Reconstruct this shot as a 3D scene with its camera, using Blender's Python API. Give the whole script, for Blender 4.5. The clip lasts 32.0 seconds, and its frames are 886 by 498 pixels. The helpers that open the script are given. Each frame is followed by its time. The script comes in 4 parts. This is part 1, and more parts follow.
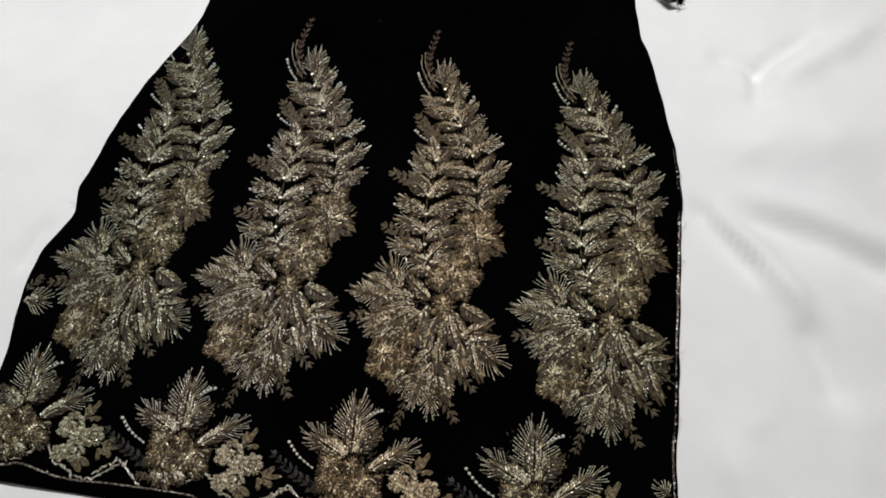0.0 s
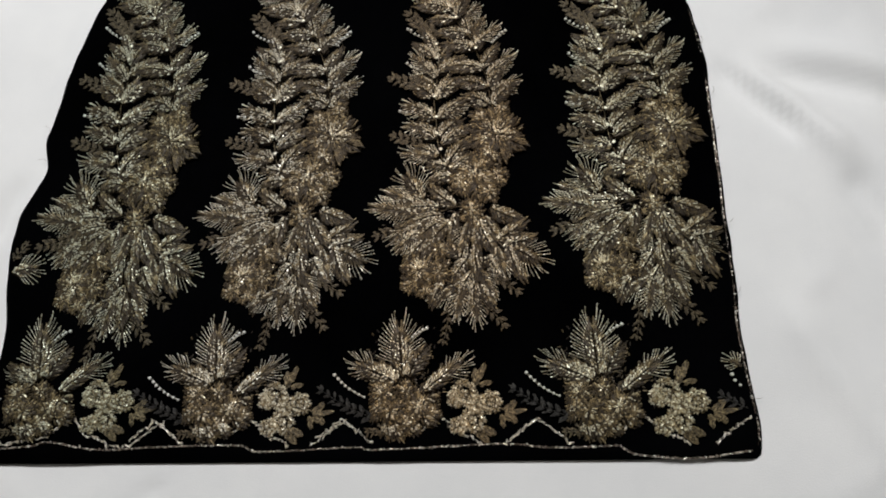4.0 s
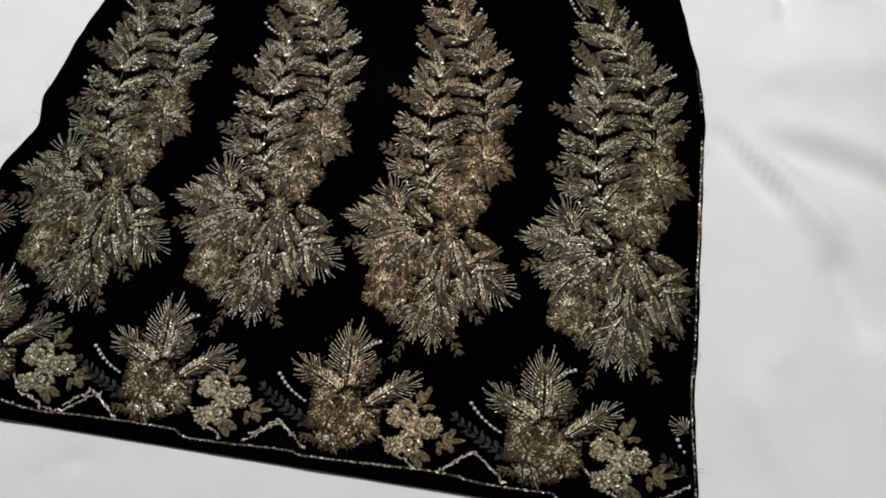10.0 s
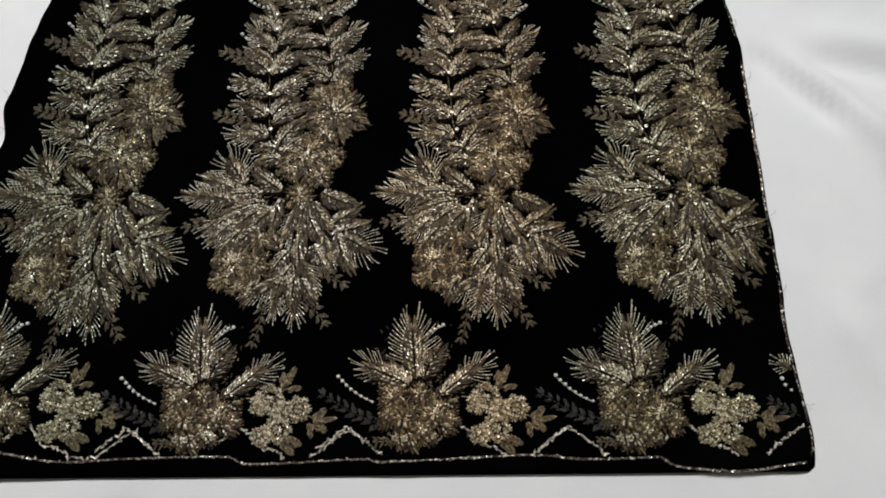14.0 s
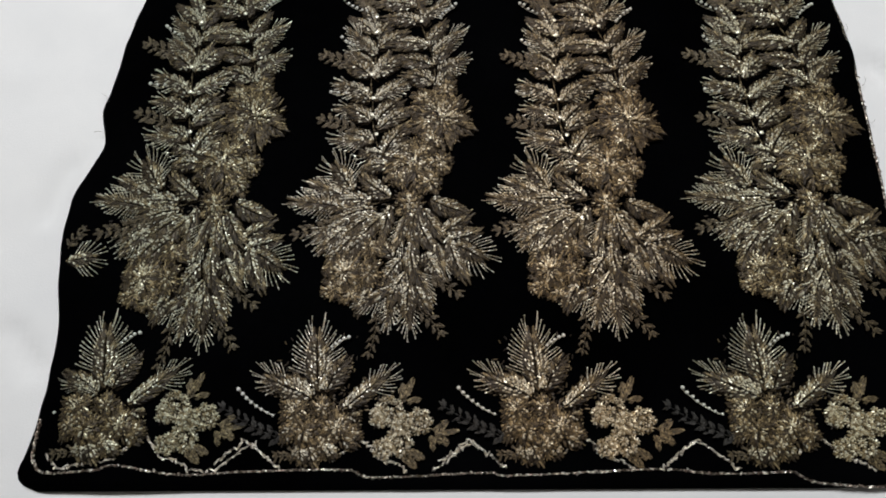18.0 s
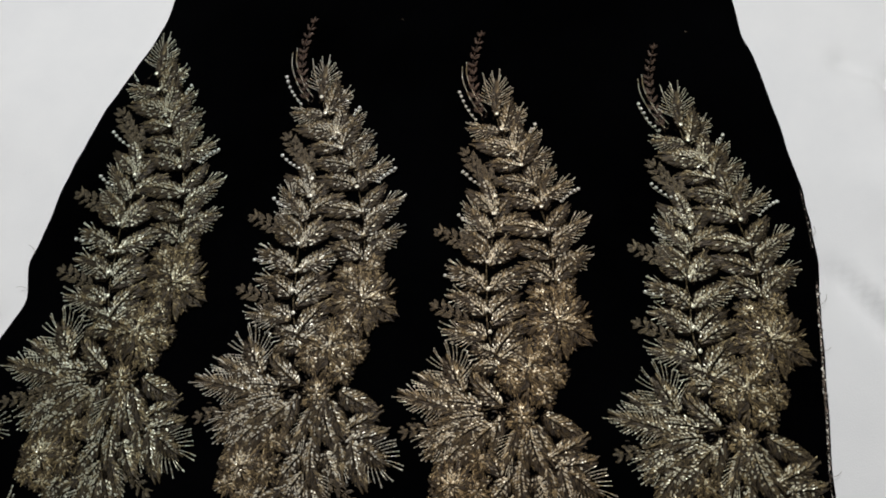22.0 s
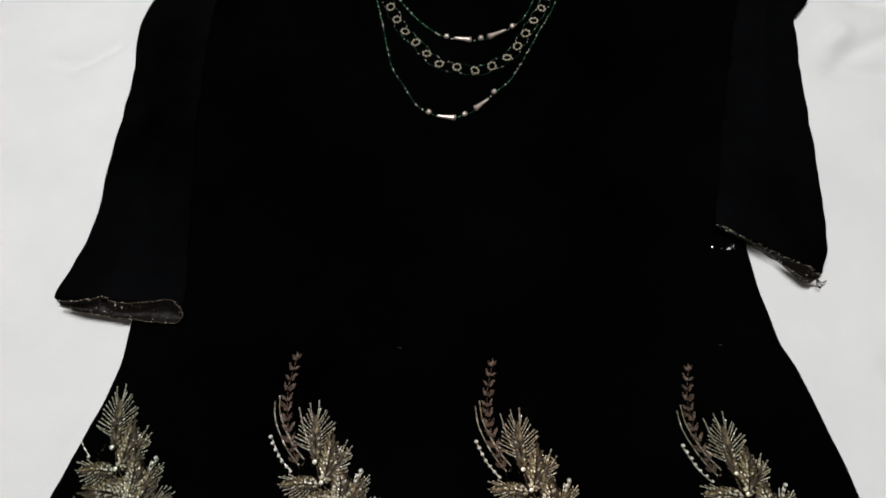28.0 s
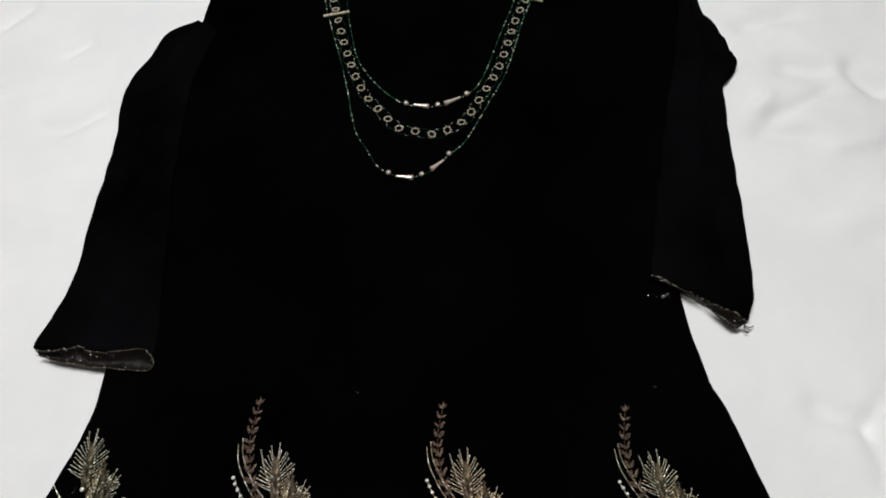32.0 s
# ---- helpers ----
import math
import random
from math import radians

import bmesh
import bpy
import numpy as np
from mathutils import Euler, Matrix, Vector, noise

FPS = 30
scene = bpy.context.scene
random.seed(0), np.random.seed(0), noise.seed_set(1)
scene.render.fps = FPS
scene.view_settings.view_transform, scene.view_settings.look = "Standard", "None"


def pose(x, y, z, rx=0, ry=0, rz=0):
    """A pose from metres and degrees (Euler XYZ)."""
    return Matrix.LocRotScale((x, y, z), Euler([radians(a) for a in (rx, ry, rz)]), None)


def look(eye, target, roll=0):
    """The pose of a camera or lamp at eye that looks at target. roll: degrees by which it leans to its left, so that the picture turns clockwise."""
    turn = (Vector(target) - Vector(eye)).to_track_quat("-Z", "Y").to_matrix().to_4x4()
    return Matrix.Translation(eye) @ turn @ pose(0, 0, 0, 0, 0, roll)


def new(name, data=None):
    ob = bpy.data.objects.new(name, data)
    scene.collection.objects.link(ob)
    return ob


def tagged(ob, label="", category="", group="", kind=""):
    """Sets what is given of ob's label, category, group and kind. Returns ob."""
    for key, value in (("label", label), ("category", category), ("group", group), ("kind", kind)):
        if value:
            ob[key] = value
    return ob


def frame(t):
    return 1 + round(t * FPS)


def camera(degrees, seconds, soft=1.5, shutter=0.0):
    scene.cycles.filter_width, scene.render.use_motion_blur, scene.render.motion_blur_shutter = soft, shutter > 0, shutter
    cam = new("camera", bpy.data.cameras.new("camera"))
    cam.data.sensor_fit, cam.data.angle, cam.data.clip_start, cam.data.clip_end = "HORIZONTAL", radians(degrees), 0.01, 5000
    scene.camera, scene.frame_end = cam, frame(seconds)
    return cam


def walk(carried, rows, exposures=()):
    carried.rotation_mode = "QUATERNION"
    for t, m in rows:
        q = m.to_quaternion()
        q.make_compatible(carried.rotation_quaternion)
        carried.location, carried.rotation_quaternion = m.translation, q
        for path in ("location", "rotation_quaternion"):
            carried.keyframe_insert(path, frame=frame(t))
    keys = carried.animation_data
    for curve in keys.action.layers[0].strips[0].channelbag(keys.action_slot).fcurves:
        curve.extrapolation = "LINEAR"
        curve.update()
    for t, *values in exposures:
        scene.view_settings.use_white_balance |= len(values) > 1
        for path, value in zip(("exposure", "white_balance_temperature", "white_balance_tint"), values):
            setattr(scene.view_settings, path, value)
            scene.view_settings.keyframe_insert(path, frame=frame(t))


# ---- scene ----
cam = camera(66.0, 32.0, soft=1.85)
PATH = [
    (0, (0.196, -0.063, 0.593), (-0.086, 0.736, -1.219), -11.8),
    (0.5, (0.19, -0.07, 0.587), (-0.096, 0.68, -1.244), -12.7),
    (1, (0.18, -0.071, 0.583), (-0.112, 0.637, -1.264), -15.7),
    (1.5, (0.161, -0.06, 0.582), (-0.086, 0.61, -1.287), -17.1),
    (2, (0.15, -0.058, 0.581), (-0.073, 0.647, -1.278), -17.0),
    (2.5, (0.143, -0.062, 0.573), (-0.061, 0.639, -1.289), -17.1),
    (3, (0.14, -0.064, 0.566), (-0.039, 0.618, -1.306), -16.7),
    (3.5, (0.135, -0.069, 0.557), (-0.033, 0.575, -1.329), -16.2),
    (5.5, (0.134, -0.079, 0.541), (0.02, 0.523, -1.363), -10.1),
    (6, (0.132, -0.081, 0.534), (0.04, 0.535, -1.366), -7.4),
    (6.5, (0.122, -0.083, 0.533), (-0.019, 0.545, -1.361), -9.8),
    (7, (0.114, -0.08, 0.534), (-0.059, 0.533, -1.362), -11.6),
    (7.5, (0.105, -0.079, 0.537), (-0.079, 0.547, -1.354), -10.6),
    (8, (0.107, -0.079, 0.538), (-0.089, 0.566, -1.344), -11.4),
    (8.5, (0.118, -0.075, 0.539), (-0.065, 0.582, -1.341), -11.3),
    (9, (0.127, -0.07, 0.542), (-0.07, 0.604, -1.33), -11.7),
    (9.5, (0.14, -0.07, 0.545), (-0.077, 0.618, -1.32), -11.2),
    (10, (0.167, -0.073, 0.541), (-0.024, 0.613, -1.328), -7.0),
    (10.5, (0.186, -0.067, 0.542), (-0.019, 0.624, -1.323), -6.6),
    (11, (0.181, -0.068, 0.546), (-0.081, 0.629, -1.31), -8.9),
    (11.5, (0.176, -0.069, 0.544), (-0.071, 0.63, -1.313), -9.8),
    (12, (0.156, -0.063, 0.543), (-0.035, 0.631, -1.323), -8.4),
    (12.5, (0.129, -0.058, 0.547), (0.01, 0.647, -1.321), -6.2),
    (13, (0.104, -0.069, 0.531), (0.041, 0.613, -1.349), -5.1),
    (13.5, (0.084, -0.074, 0.503), (0.064, 0.6, -1.38), -2.3),
    (15.5, (0.074, -0.085, 0.484), (0.016, 0.538, -1.415), -2.7),
    (16, (0.041, -0.092, 0.487), (-0.039, 0.538, -1.409), -3.5),
    (16.5, (0.022, -0.093, 0.485), (-0.054, 0.536, -1.412), -3.8),
    (17, (0.011, -0.082, 0.481), (-0.061, 0.539, -1.418), -4.5),
    (17.5, (-0.003, -0.07, 0.485), (-0.063, 0.579, -1.406), -4.1),
    (18, (-0.007, -0.065, 0.486), (-0.03, 0.597, -1.401), -2.2),
    (18.5, (-0.01, -0.06, 0.491), (-0.01, 0.639, -1.383), -1.6),
    (19, (-0.012, -0.057, 0.495), (0.012, 0.67, -1.369), -0.4),
    (19.5, (-0.005, -0.035, 0.503), (0.001, 0.692, -1.361), -1.2),
    (20, (0.015, 0.005, 0.501), (-0.049, 0.69, -1.377), -4.1),
    (20.5, (0.033, 0.021, 0.492), (-0.067, 0.648, -1.405), -6.2),
    (21, (0.057, 0.045, 0.496), (-0.088, 0.658, -1.402), -9.9),
    (21.5, (0.08, 0.076, 0.502), (-0.106, 0.69, -1.392), -13.2),
    (22, (0.094, 0.098, 0.507), (-0.092, 0.715, -1.387), -11.9),
    (22.5, (0.099, 0.119, 0.504), (-0.108, 0.729, -1.389), -12.4),
    (23, (0.101, 0.151, 0.505), (-0.108, 0.777, -1.383), -11.3),
    (23.5, (0.107, 0.173, 0.506), (-0.12, 0.799, -1.38), -12.5),
    (24, (0.111, 0.196, 0.511), (-0.147, 0.83, -1.368), -14.0),
    (24.5, (0.097, 0.212, 0.514), (-0.139, 0.879, -1.357), -13.4),
    (25, (0.082, 0.254, 0.516), (-0.061, 0.944, -1.356), -11.2),
    (25.5, (0.049, 0.274, 0.526), (-0.048, 1.044, -1.318), -8.0),
    (27.5, (0.033, 0.332, 0.513), (-0.019, 1.117, -1.326), -4.8),
    (28, (0.035, 0.338, 0.514), (-0.011, 1.123, -1.325), -4.3),
    (28.5, (0.038, 0.343, 0.521), (-0.036, 1.146, -1.309), -6.4),
    (29, (0.042, 0.345, 0.531), (-0.036, 1.17, -1.289), -6.7),
    (29.5, (0.047, 0.343, 0.536), (-0.026, 1.195, -1.272), -6.6),
    (30, (0.047, 0.341, 0.551), (-0.041, 1.242, -1.232), -7.1),
    (30.5, (0.047, 0.337, 0.555), (-0.031, 1.243, -1.227), -6.4),
    (31, (0.056, 0.33, 0.553), (-0.011, 1.234, -1.23), -6.0),
    (31.5, (0.06, 0.32, 0.554), (0.005, 1.236, -1.223), -4.8),
    (32, (0.068, 0.32, 0.553), (0.048, 1.238, -1.223), -2.8),
]

EXPOSURES = [(0.0, -0.02, 6500, 10), (2.0, -0.06, 6500, 10), (3.0, -0.13, 6500, 10), (6.0, 0.03, 6450, 10), (9.0, -0.03, 6450, 10), (13.0, -0.12, 6450, 10), (16.0, 0.04, 6400, 10), (17.0, 0.02, 6400, 10), (19.0, -0.16, 6400, 10), (22.0, -0.24, 6420, 10), (24.0, -0.2, 6380, 14), (25.5, -0.26, 6380, 13), (28.0, -0.24, 6500, 10), (32.0, -0.18, 6500, 10)]
walk(cam, [(t, look(eye, target, roll)) for t, eye, target, roll in PATH], EXPOSURES)

# ---- light: one ceiling lamp beyond the garment, to its upper left ----
world = bpy.data.worlds.new("world")
world.use_nodes = True
world.node_tree.nodes["Background"].inputs[0].default_value = (0.75, 0.85, 1.0, 1)
world.node_tree.nodes["Background"].inputs[1].default_value = 0.3
scene.world = world
LAMP_POS = (-0.13, 0.88, 1.75)
lamp_data = bpy.data.lights.new("ceiling_lamp_light", "AREA")
lamp_data.shape, lamp_data.size, lamp_data.size_y = "RECTANGLE", 0.9, 0.3
lamp_data.energy, lamp_data.color = 35.0, (0.99, 0.99, 0.985)
new("ceiling_lamp_light", lamp_data).matrix_world = look(LAMP_POS, (LAMP_POS[0] + 0.15, LAMP_POS[1] - 0.35, 0.0))


# ---- materials ----
def material(name):
    m = bpy.data.materials.new(name)
    m.use_nodes = True
    return m, m.node_tree, m.node_tree.nodes["Principled BSDF"]


def node(tree, kind, **inputs):
    n = tree.nodes.new(kind)
    for key, value in inputs.items():
        n.inputs[key.replace("_", " ")].default_value = value
    return n


def ramp(tree, source, stops):
    r = tree.nodes.new("ShaderNodeValToRGB")
    els = r.color_ramp.elements
    while len(els) < len(stops):
        els.new(0.5)
    for e, (at, col) in zip(els, stops):
        e.position, e.color = at, (*col, 1)
    tree.links.new(source, r.inputs[0])
    return r.outputs[0]


def bumped(tree, bsdf, height, strength, distance):
    b = node(tree, "ShaderNodeBump", Strength=strength, Distance=distance)
    tree.links.new(height, b.inputs["Height"])
    tree.links.new(b.outputs[0], bsdf.inputs["Normal"])


def coords(tree, scale=(1, 1, 1)):
    c, mp = tree.nodes.new("ShaderNodeTexCoord"), tree.nodes.new("ShaderNodeMapping")
    mp.inputs["Scale"].default_value = scale
    tree.links.new(c.outputs["Object"], mp.inputs[0])
    return mp.outputs[0]


def cloth(name, dark, light, rough, weave, sheen=0.0, spec=0.3, relief=0.3, patch=9.0):
    """Woven cloth: mottled base colour, a fine weave and soft creases in the relief."""
    m, tree, bsdf = material(name)
    at = coords(tree)
    big = node(tree, "ShaderNodeTexNoise", Scale=patch, Detail=5.0, Roughness=0.6)
    fine = node(tree, "ShaderNodeTexNoise", Scale=weave, Detail=2.0)
    for n in (big, fine):
        tree.links.new(at, n.inputs["Vector"])
    tree.links.new(ramp(tree, big.outputs[0], [(0.3, dark), (0.7, light)]), bsdf.inputs["Base Color"])
    mix = node(tree, "ShaderNodeMath")
    mix.operation = "ADD"
    tree.links.new(big.outputs[0], mix.inputs[0])
    tree.links.new(fine.outputs[0], mix.inputs[1])
    bumped(tree, bsdf, mix.outputs[0], relief, 0.0015)
    bsdf.inputs["Roughness"].default_value = rough
    bsdf.inputs["Specular IOR Level"].default_value = spec
    bsdf.inputs["Sheen Weight"].default_value = sheen
    return m


def thread(name, stops, rough, metal, spec=0.5):
    """Thread whose single stitches differ in colour and gloss."""
    m, tree, bsdf = material(name)
    geo = tree.nodes.new("ShaderNodeNewGeometry")
    tint = node(tree, "ShaderNodeMix")
    tint.data_type, tint.blend_type = "RGBA", "MULTIPLY"
    tint.inputs["Factor"].default_value = 1.0
    tree.links.new(ramp(tree, geo.outputs["Random Per Island"], stops), tint.inputs[6])
    tree.links.new(tree.nodes.new("ShaderNodeObjectInfo").outputs["Color"], tint.inputs[7])
    tree.links.new(tint.outputs[2], bsdf.inputs["Base Color"])
    spread = node(tree, "ShaderNodeMapRange")
    spread.inputs["To Min"].default_value, spread.inputs["To Max"].default_value = rough
    tree.links.new(geo.outputs["Random Per Island"], spread.inputs[0])
    tree.links.new(spread.outputs[0], bsdf.inputs["Roughness"])
    grain = node(tree, "ShaderNodeTexNoise", Scale=1500.0, Detail=1.0)
    tree.links.new(coords(tree), grain.inputs["Vector"])
    bumped(tree, bsdf, grain.outputs[0], 0.3, 0.0004)
    bsdf.inputs["Metallic"].default_value = metal
    bsdf.inputs["Specular IOR Level"].default_value = spec
    return m


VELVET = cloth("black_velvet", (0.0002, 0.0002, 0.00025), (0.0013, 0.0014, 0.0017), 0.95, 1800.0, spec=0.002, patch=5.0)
# the same velvet made lighter: sheen on the raised sleeves as base colour
NAP_SHEEN = cloth("sleeve_velvet_sheen", (0.0003, 0.0003, 0.00035), (0.0032, 0.0034, 0.0039), 0.95, 1800.0, spec=0.002, patch=7.0)
SHEET = cloth("white_cotton", (0.76, 0.765, 0.77), (0.83, 0.83, 0.825), 0.9, 900.0, spec=0.15, relief=0.12)
LINING = cloth("brown_lining", (0.002, 0.0012, 0.001), (0.008, 0.0046, 0.0038), 0.5, 300.0, spec=0.2, relief=0.35)
PLASTER = cloth("wall_plaster", (0.42, 0.4, 0.37), (0.5, 0.48, 0.45), 0.85, 120.0, relief=0.2)
GOLD = thread("gold_thread", [(0.0, (0.3, 0.23, 0.135)), (0.6, (0.43, 0.338, 0.205)), (1.0, (0.6, 0.49, 0.32))], (0.64, 0.5), 0.4)
OCHRE = thread("ochre_thread", [(0.0, (0.19, 0.14, 0.075)), (0.6, (0.28, 0.212, 0.118)), (1.0, (0.4, 0.315, 0.186))], (0.64, 0.5), 0.4)
UMBER = thread("umber_thread", [(0.0, (0.066, 0.048, 0.026)), (0.6, (0.113, 0.083, 0.046)), (1.0, (0.2, 0.15, 0.086))], (0.66, 0.52), 0.4)
PALE = thread("pale_gold_thread", [(0.0, (0.5, 0.43, 0.31)), (0.6, (0.72, 0.64, 0.49)), (1.0, (0.92, 0.85, 0.7))], (0.5, 0.36), 0.45)
SILVER = thread("silver_beads", [(0.0, (0.62, 0.57, 0.47)), (0.6, (0.85, 0.795, 0.68)), (1.0, (0.98, 0.945, 0.86))], (0.46, 0.34), 0.4)
BRONZE = thread("bronze_thread", [(0.0, (0.06, 0.05, 0.04)), (0.6, (0.22, 0.19, 0.16)), (1.0, (0.8, 0.76, 0.7))], (0.45, 0.2), 0.8)
BROWN = thread("brown_thread", [(0.0, (0.012, 0.008, 0.005)), (1.0, (0.085, 0.061, 0.036))], (0.65, 0.4), 0.3)
# near-black for dark gaps between stitches and shadow under leaves, put in as colour
SHADE = thread("black_brown_shade_thread", [(0.0, (0.002, 0.0016, 0.0013)), (1.0, (0.014, 0.01, 0.0065))], (0.9, 0.8), 0.0, 0.03)
DUSK = thread("dusk_thread", [(0.0, (0.008, 0.007, 0.0065)), (1.0, (0.036, 0.032, 0.028))], (0.65, 0.5), 0.3)
PLUM = thread("rust_thread", [(0.0, (0.028, 0.017, 0.012)), (1.0, (0.13, 0.08, 0.058))], (0.6, 0.4), 0.35)
FEATHER = thread("feather_thread", [(0.0, (0.035, 0.026, 0.017)), (0.7, (0.1, 0.077, 0.05)), (1.0, (0.2, 0.155, 0.1))], (0.65, 0.5), 0.3)
PEARL = thread("pearl", [(0.0, (0.7, 0.69, 0.66)), (1.0, (0.88, 0.87, 0.84))], (0.25, 0.12), 0.1, 0.8)
SEQUIN = thread("sequin_foil", [(0.0, (0.8, 0.76, 0.66)), (1.0, (0.95, 0.9, 0.78))], (0.35, 0.25), 0.35)
GREEN = thread("green_seed_beads", [(0.0, (0.004, 0.02, 0.01)), (0.7, (0.016, 0.07, 0.036)), (1.0, (0.16, 0.36, 0.22))], (0.2, 0.08), 0.1, 0.6)
COPPER = thread("rose_gold", [(0.0, (0.74, 0.58, 0.49)), (1.0, (0.94, 0.82, 0.74))], (0.36, 0.22), 0.6)
HEM_COPPER = thread("hem_copper_thread", [(0.0, (0.06, 0.042, 0.034)), (0.6, (0.2, 0.145, 0.115)), (1.0, (0.6, 0.48, 0.4))], (0.5, 0.3), 0.6)
FRAY = thread("fray_fibre", [(0.0, (0.25, 0.24, 0.22)), (1.0, (0.5, 0.48, 0.45))], (0.8, 0.6), 0.0)


# ---- building blocks ----
class Soup:
    """Faces of several materials that become one mesh."""

    def __init__(self):
        self.verts, self.faces, self.slots, self.mats = [], [], [], []

    def slot(self, mat):
        if mat not in self.mats:
            self.mats.append(mat)
        return self.mats.index(mat)

    def add(self, verts, faces, mat):
        n, s = len(self.verts), self.slot(mat)
        self.verts += [tuple(v) for v in verts]
        self.faces += [tuple(i + n for i in f) for f in faces]
        self.slots += [s] * len(faces)

    def stitch(self, p, q, w, h, mat, lift=0.0, lean=0.3):
        """One flat-topped thread from p to q, w wide, h above its ends, its top leaning a little to one side."""
        px, py, pz = p
        qx, qy, qz = q
        dx, dy = qx - px, qy - py
        d = math.hypot(dx, dy) or 1e-6
        nx, ny = -dy / d * w / 2, dx / d * w / 2
        out, tip = [(px, py, pz)], random.uniform(-lean, lean) * h
        for s, k in ((0.2, 0.5), (0.8, -0.5)):
            x, y, z = px + dx * s, py + dy * s, pz + (qz - pz) * s + lift + k * tip
            out += [(x + nx, y + ny, z), (x + nx * 0.5, y + ny * 0.5, z + h + tip), (x - nx * 0.5, y - ny * 0.5, z + h - tip), (x - nx, y - ny, z)]
        out.append((qx, qy, qz))
        self.add(out, [(0, 2, 1), (0, 3, 2), (0, 4, 3), (1, 2, 6, 5), (2, 3, 7, 6), (3, 4, 8, 7), (5, 6, 9), (6, 7, 9), (7, 8, 9)], mat)

    def bead(self, x, y, z, r, mat, sides=8, flat=1.0):
        """A small round bead that rests at height z."""
        v, f = [(x, y, z + 2 * r * flat)], []
        for k, (rr, zz) in enumerate(((0.72, 1.7), (1.0, 1.0), (0.72, 0.3))):
            for i in range(sides):
                a = 2 * math.pi * i / sides
                v.append((x + r * rr * math.cos(a), y + r * rr * math.sin(a), z + r * zz * flat))
        for i in range(sides):
            j = (i + 1) % sides
            f.append((0, 1 + i, 1 + j))
            for k in (0, 1):
                a = 1 + k * sides
                f.append((a + i, a + sides + i, a + sides + j, a + j))
        self.add(v, f, mat)

    def tube(self, pts, radius, mat, sides=6):
        """A tube along the points; radius: one number or a function of 0..1."""
        v, f, n = [], [], len(pts)
        for i, p in enumerate(pts):
            a, b = Vector(pts[max(i - 1, 0)]), Vector(pts[min(i + 1, n - 1)])
            way = (b - a).normalized()
            side = way.cross(Vector((0, 0, 1)))
            side = side.normalized() if side.length > 1e-6 else Vector((1, 0, 0))
            up = side.cross(way)
            r = radius(i / (n - 1)) if callable(radius) else radius
            for k in range(sides):
                t = 2 * math.pi * k / sides
                v.append(tuple(Vector(p) + side * (r * math.cos(t)) + up * (r * math.sin(t))))
        for i in range(n - 1):
            for k in range(sides):
                j = (k + 1) % sides
                f.append((i * sides + k, i * sides + j, (i + 1) * sides + j, (i + 1) * sides + k))
        f += [tuple(range(sides))[::-1], tuple((n - 1) * sides + k for k in range(sides))]
        self.add(v, f, mat)

    def mesh(self, name, smooth=False):
        me = bpy.data.meshes.new(name)
        me.from_pydata(self.verts, [], self.faces)
        for m in self.mats:
            me.materials.append(m)
        me.polygons.foreach_set("material_index", self.slots)
        me.polygons.foreach_set("use_smooth", [smooth] * len(self.faces))
        me.update()
        return me


def part(name, me, parent, at=(0, 0, 0), label=""):
    ob = new(name, me)
    ob.parent, ob.location = parent, at
    return tagged(ob, label)


def spline(pts, steps):
    """A smooth line through the points, evenly spaced along its length."""
    p = [np.array(q, float) for q in pts]
    p = [2 * p[0] - p[1], *p, 2 * p[-1] - p[-2]]
    out = []
    for i in range(1, len(p) - 2):
        for s in np.linspace(0, 1, 12, endpoint=False):
            a, b, c, d = p[i - 1 : i + 3]
            out.append(0.5 * (2 * b + (c - a) * s + (2 * a - 5 * b + 4 * c - d) * s**2 + (3 * b - a - 3 * c + d) * s**3))
    out = np.array([*out, p[-2]])
    far = np.r_[0, np.cumsum(np.linalg.norm(np.diff(out, axis=0), axis=1))]
    want = np.linspace(0, far[-1], steps)
    return np.stack([np.interp(want, far, out[:, k]) for k in range(out.shape[1])], 1)


def wave(x, y, size, seed=0.0):
    return noise.noise((x / size + seed, y / size - seed, seed * 1.7))


def step(x):
    x = min(max(x, 0.0), 1.0)
    return x * x * (3 - 2 * x)


def sag(x, y):
    """The bed's shallow hollow under the skirt: height of the bedding against its level part."""
    k = step((0.53 - y) / 0.20)
    x = max(min(x, 0.45), -0.42)
    return -0.0007 + k * (-0.0052 + 0.0031 * x + 0.1677 * x * x)


# ---- the room, the bed and the sheet ----
SHEET_Z = -0.006
# creases of the sheet: from, to, half width, height
CREASES_SIDE_A = [
    (-0.4, 0.62, -0.33, 0.5, 0.02, 0.0054), (-0.44, 0.8, -0.3, 0.84, 0.02, -0.0054), (-0.2, -0.1, 0.02, -0.105, 0.015, 0.0036),
    (-0.358, 0.862, -0.325, 0.884, 0.009, -0.0067), (-0.323, 0.764, -0.286, 0.785, 0.008, -0.0058), (-0.358, 0.766, -0.327, 0.759, 0.01, -0.0058),
    (-0.433, 0.908, -0.403, 0.941, 0.009, -0.0067), (-0.319, 0.13, -0.308, 0.18, 0.009, -0.0048), (-0.302, 0.014, -0.329, 0.047, 0.009, -0.0048),
    (-0.186, -0.105, -0.143, -0.085, 0.01, -0.0048), (-0.033, -0.099, 0.013, -0.079, 0.01, 0.0048),
]
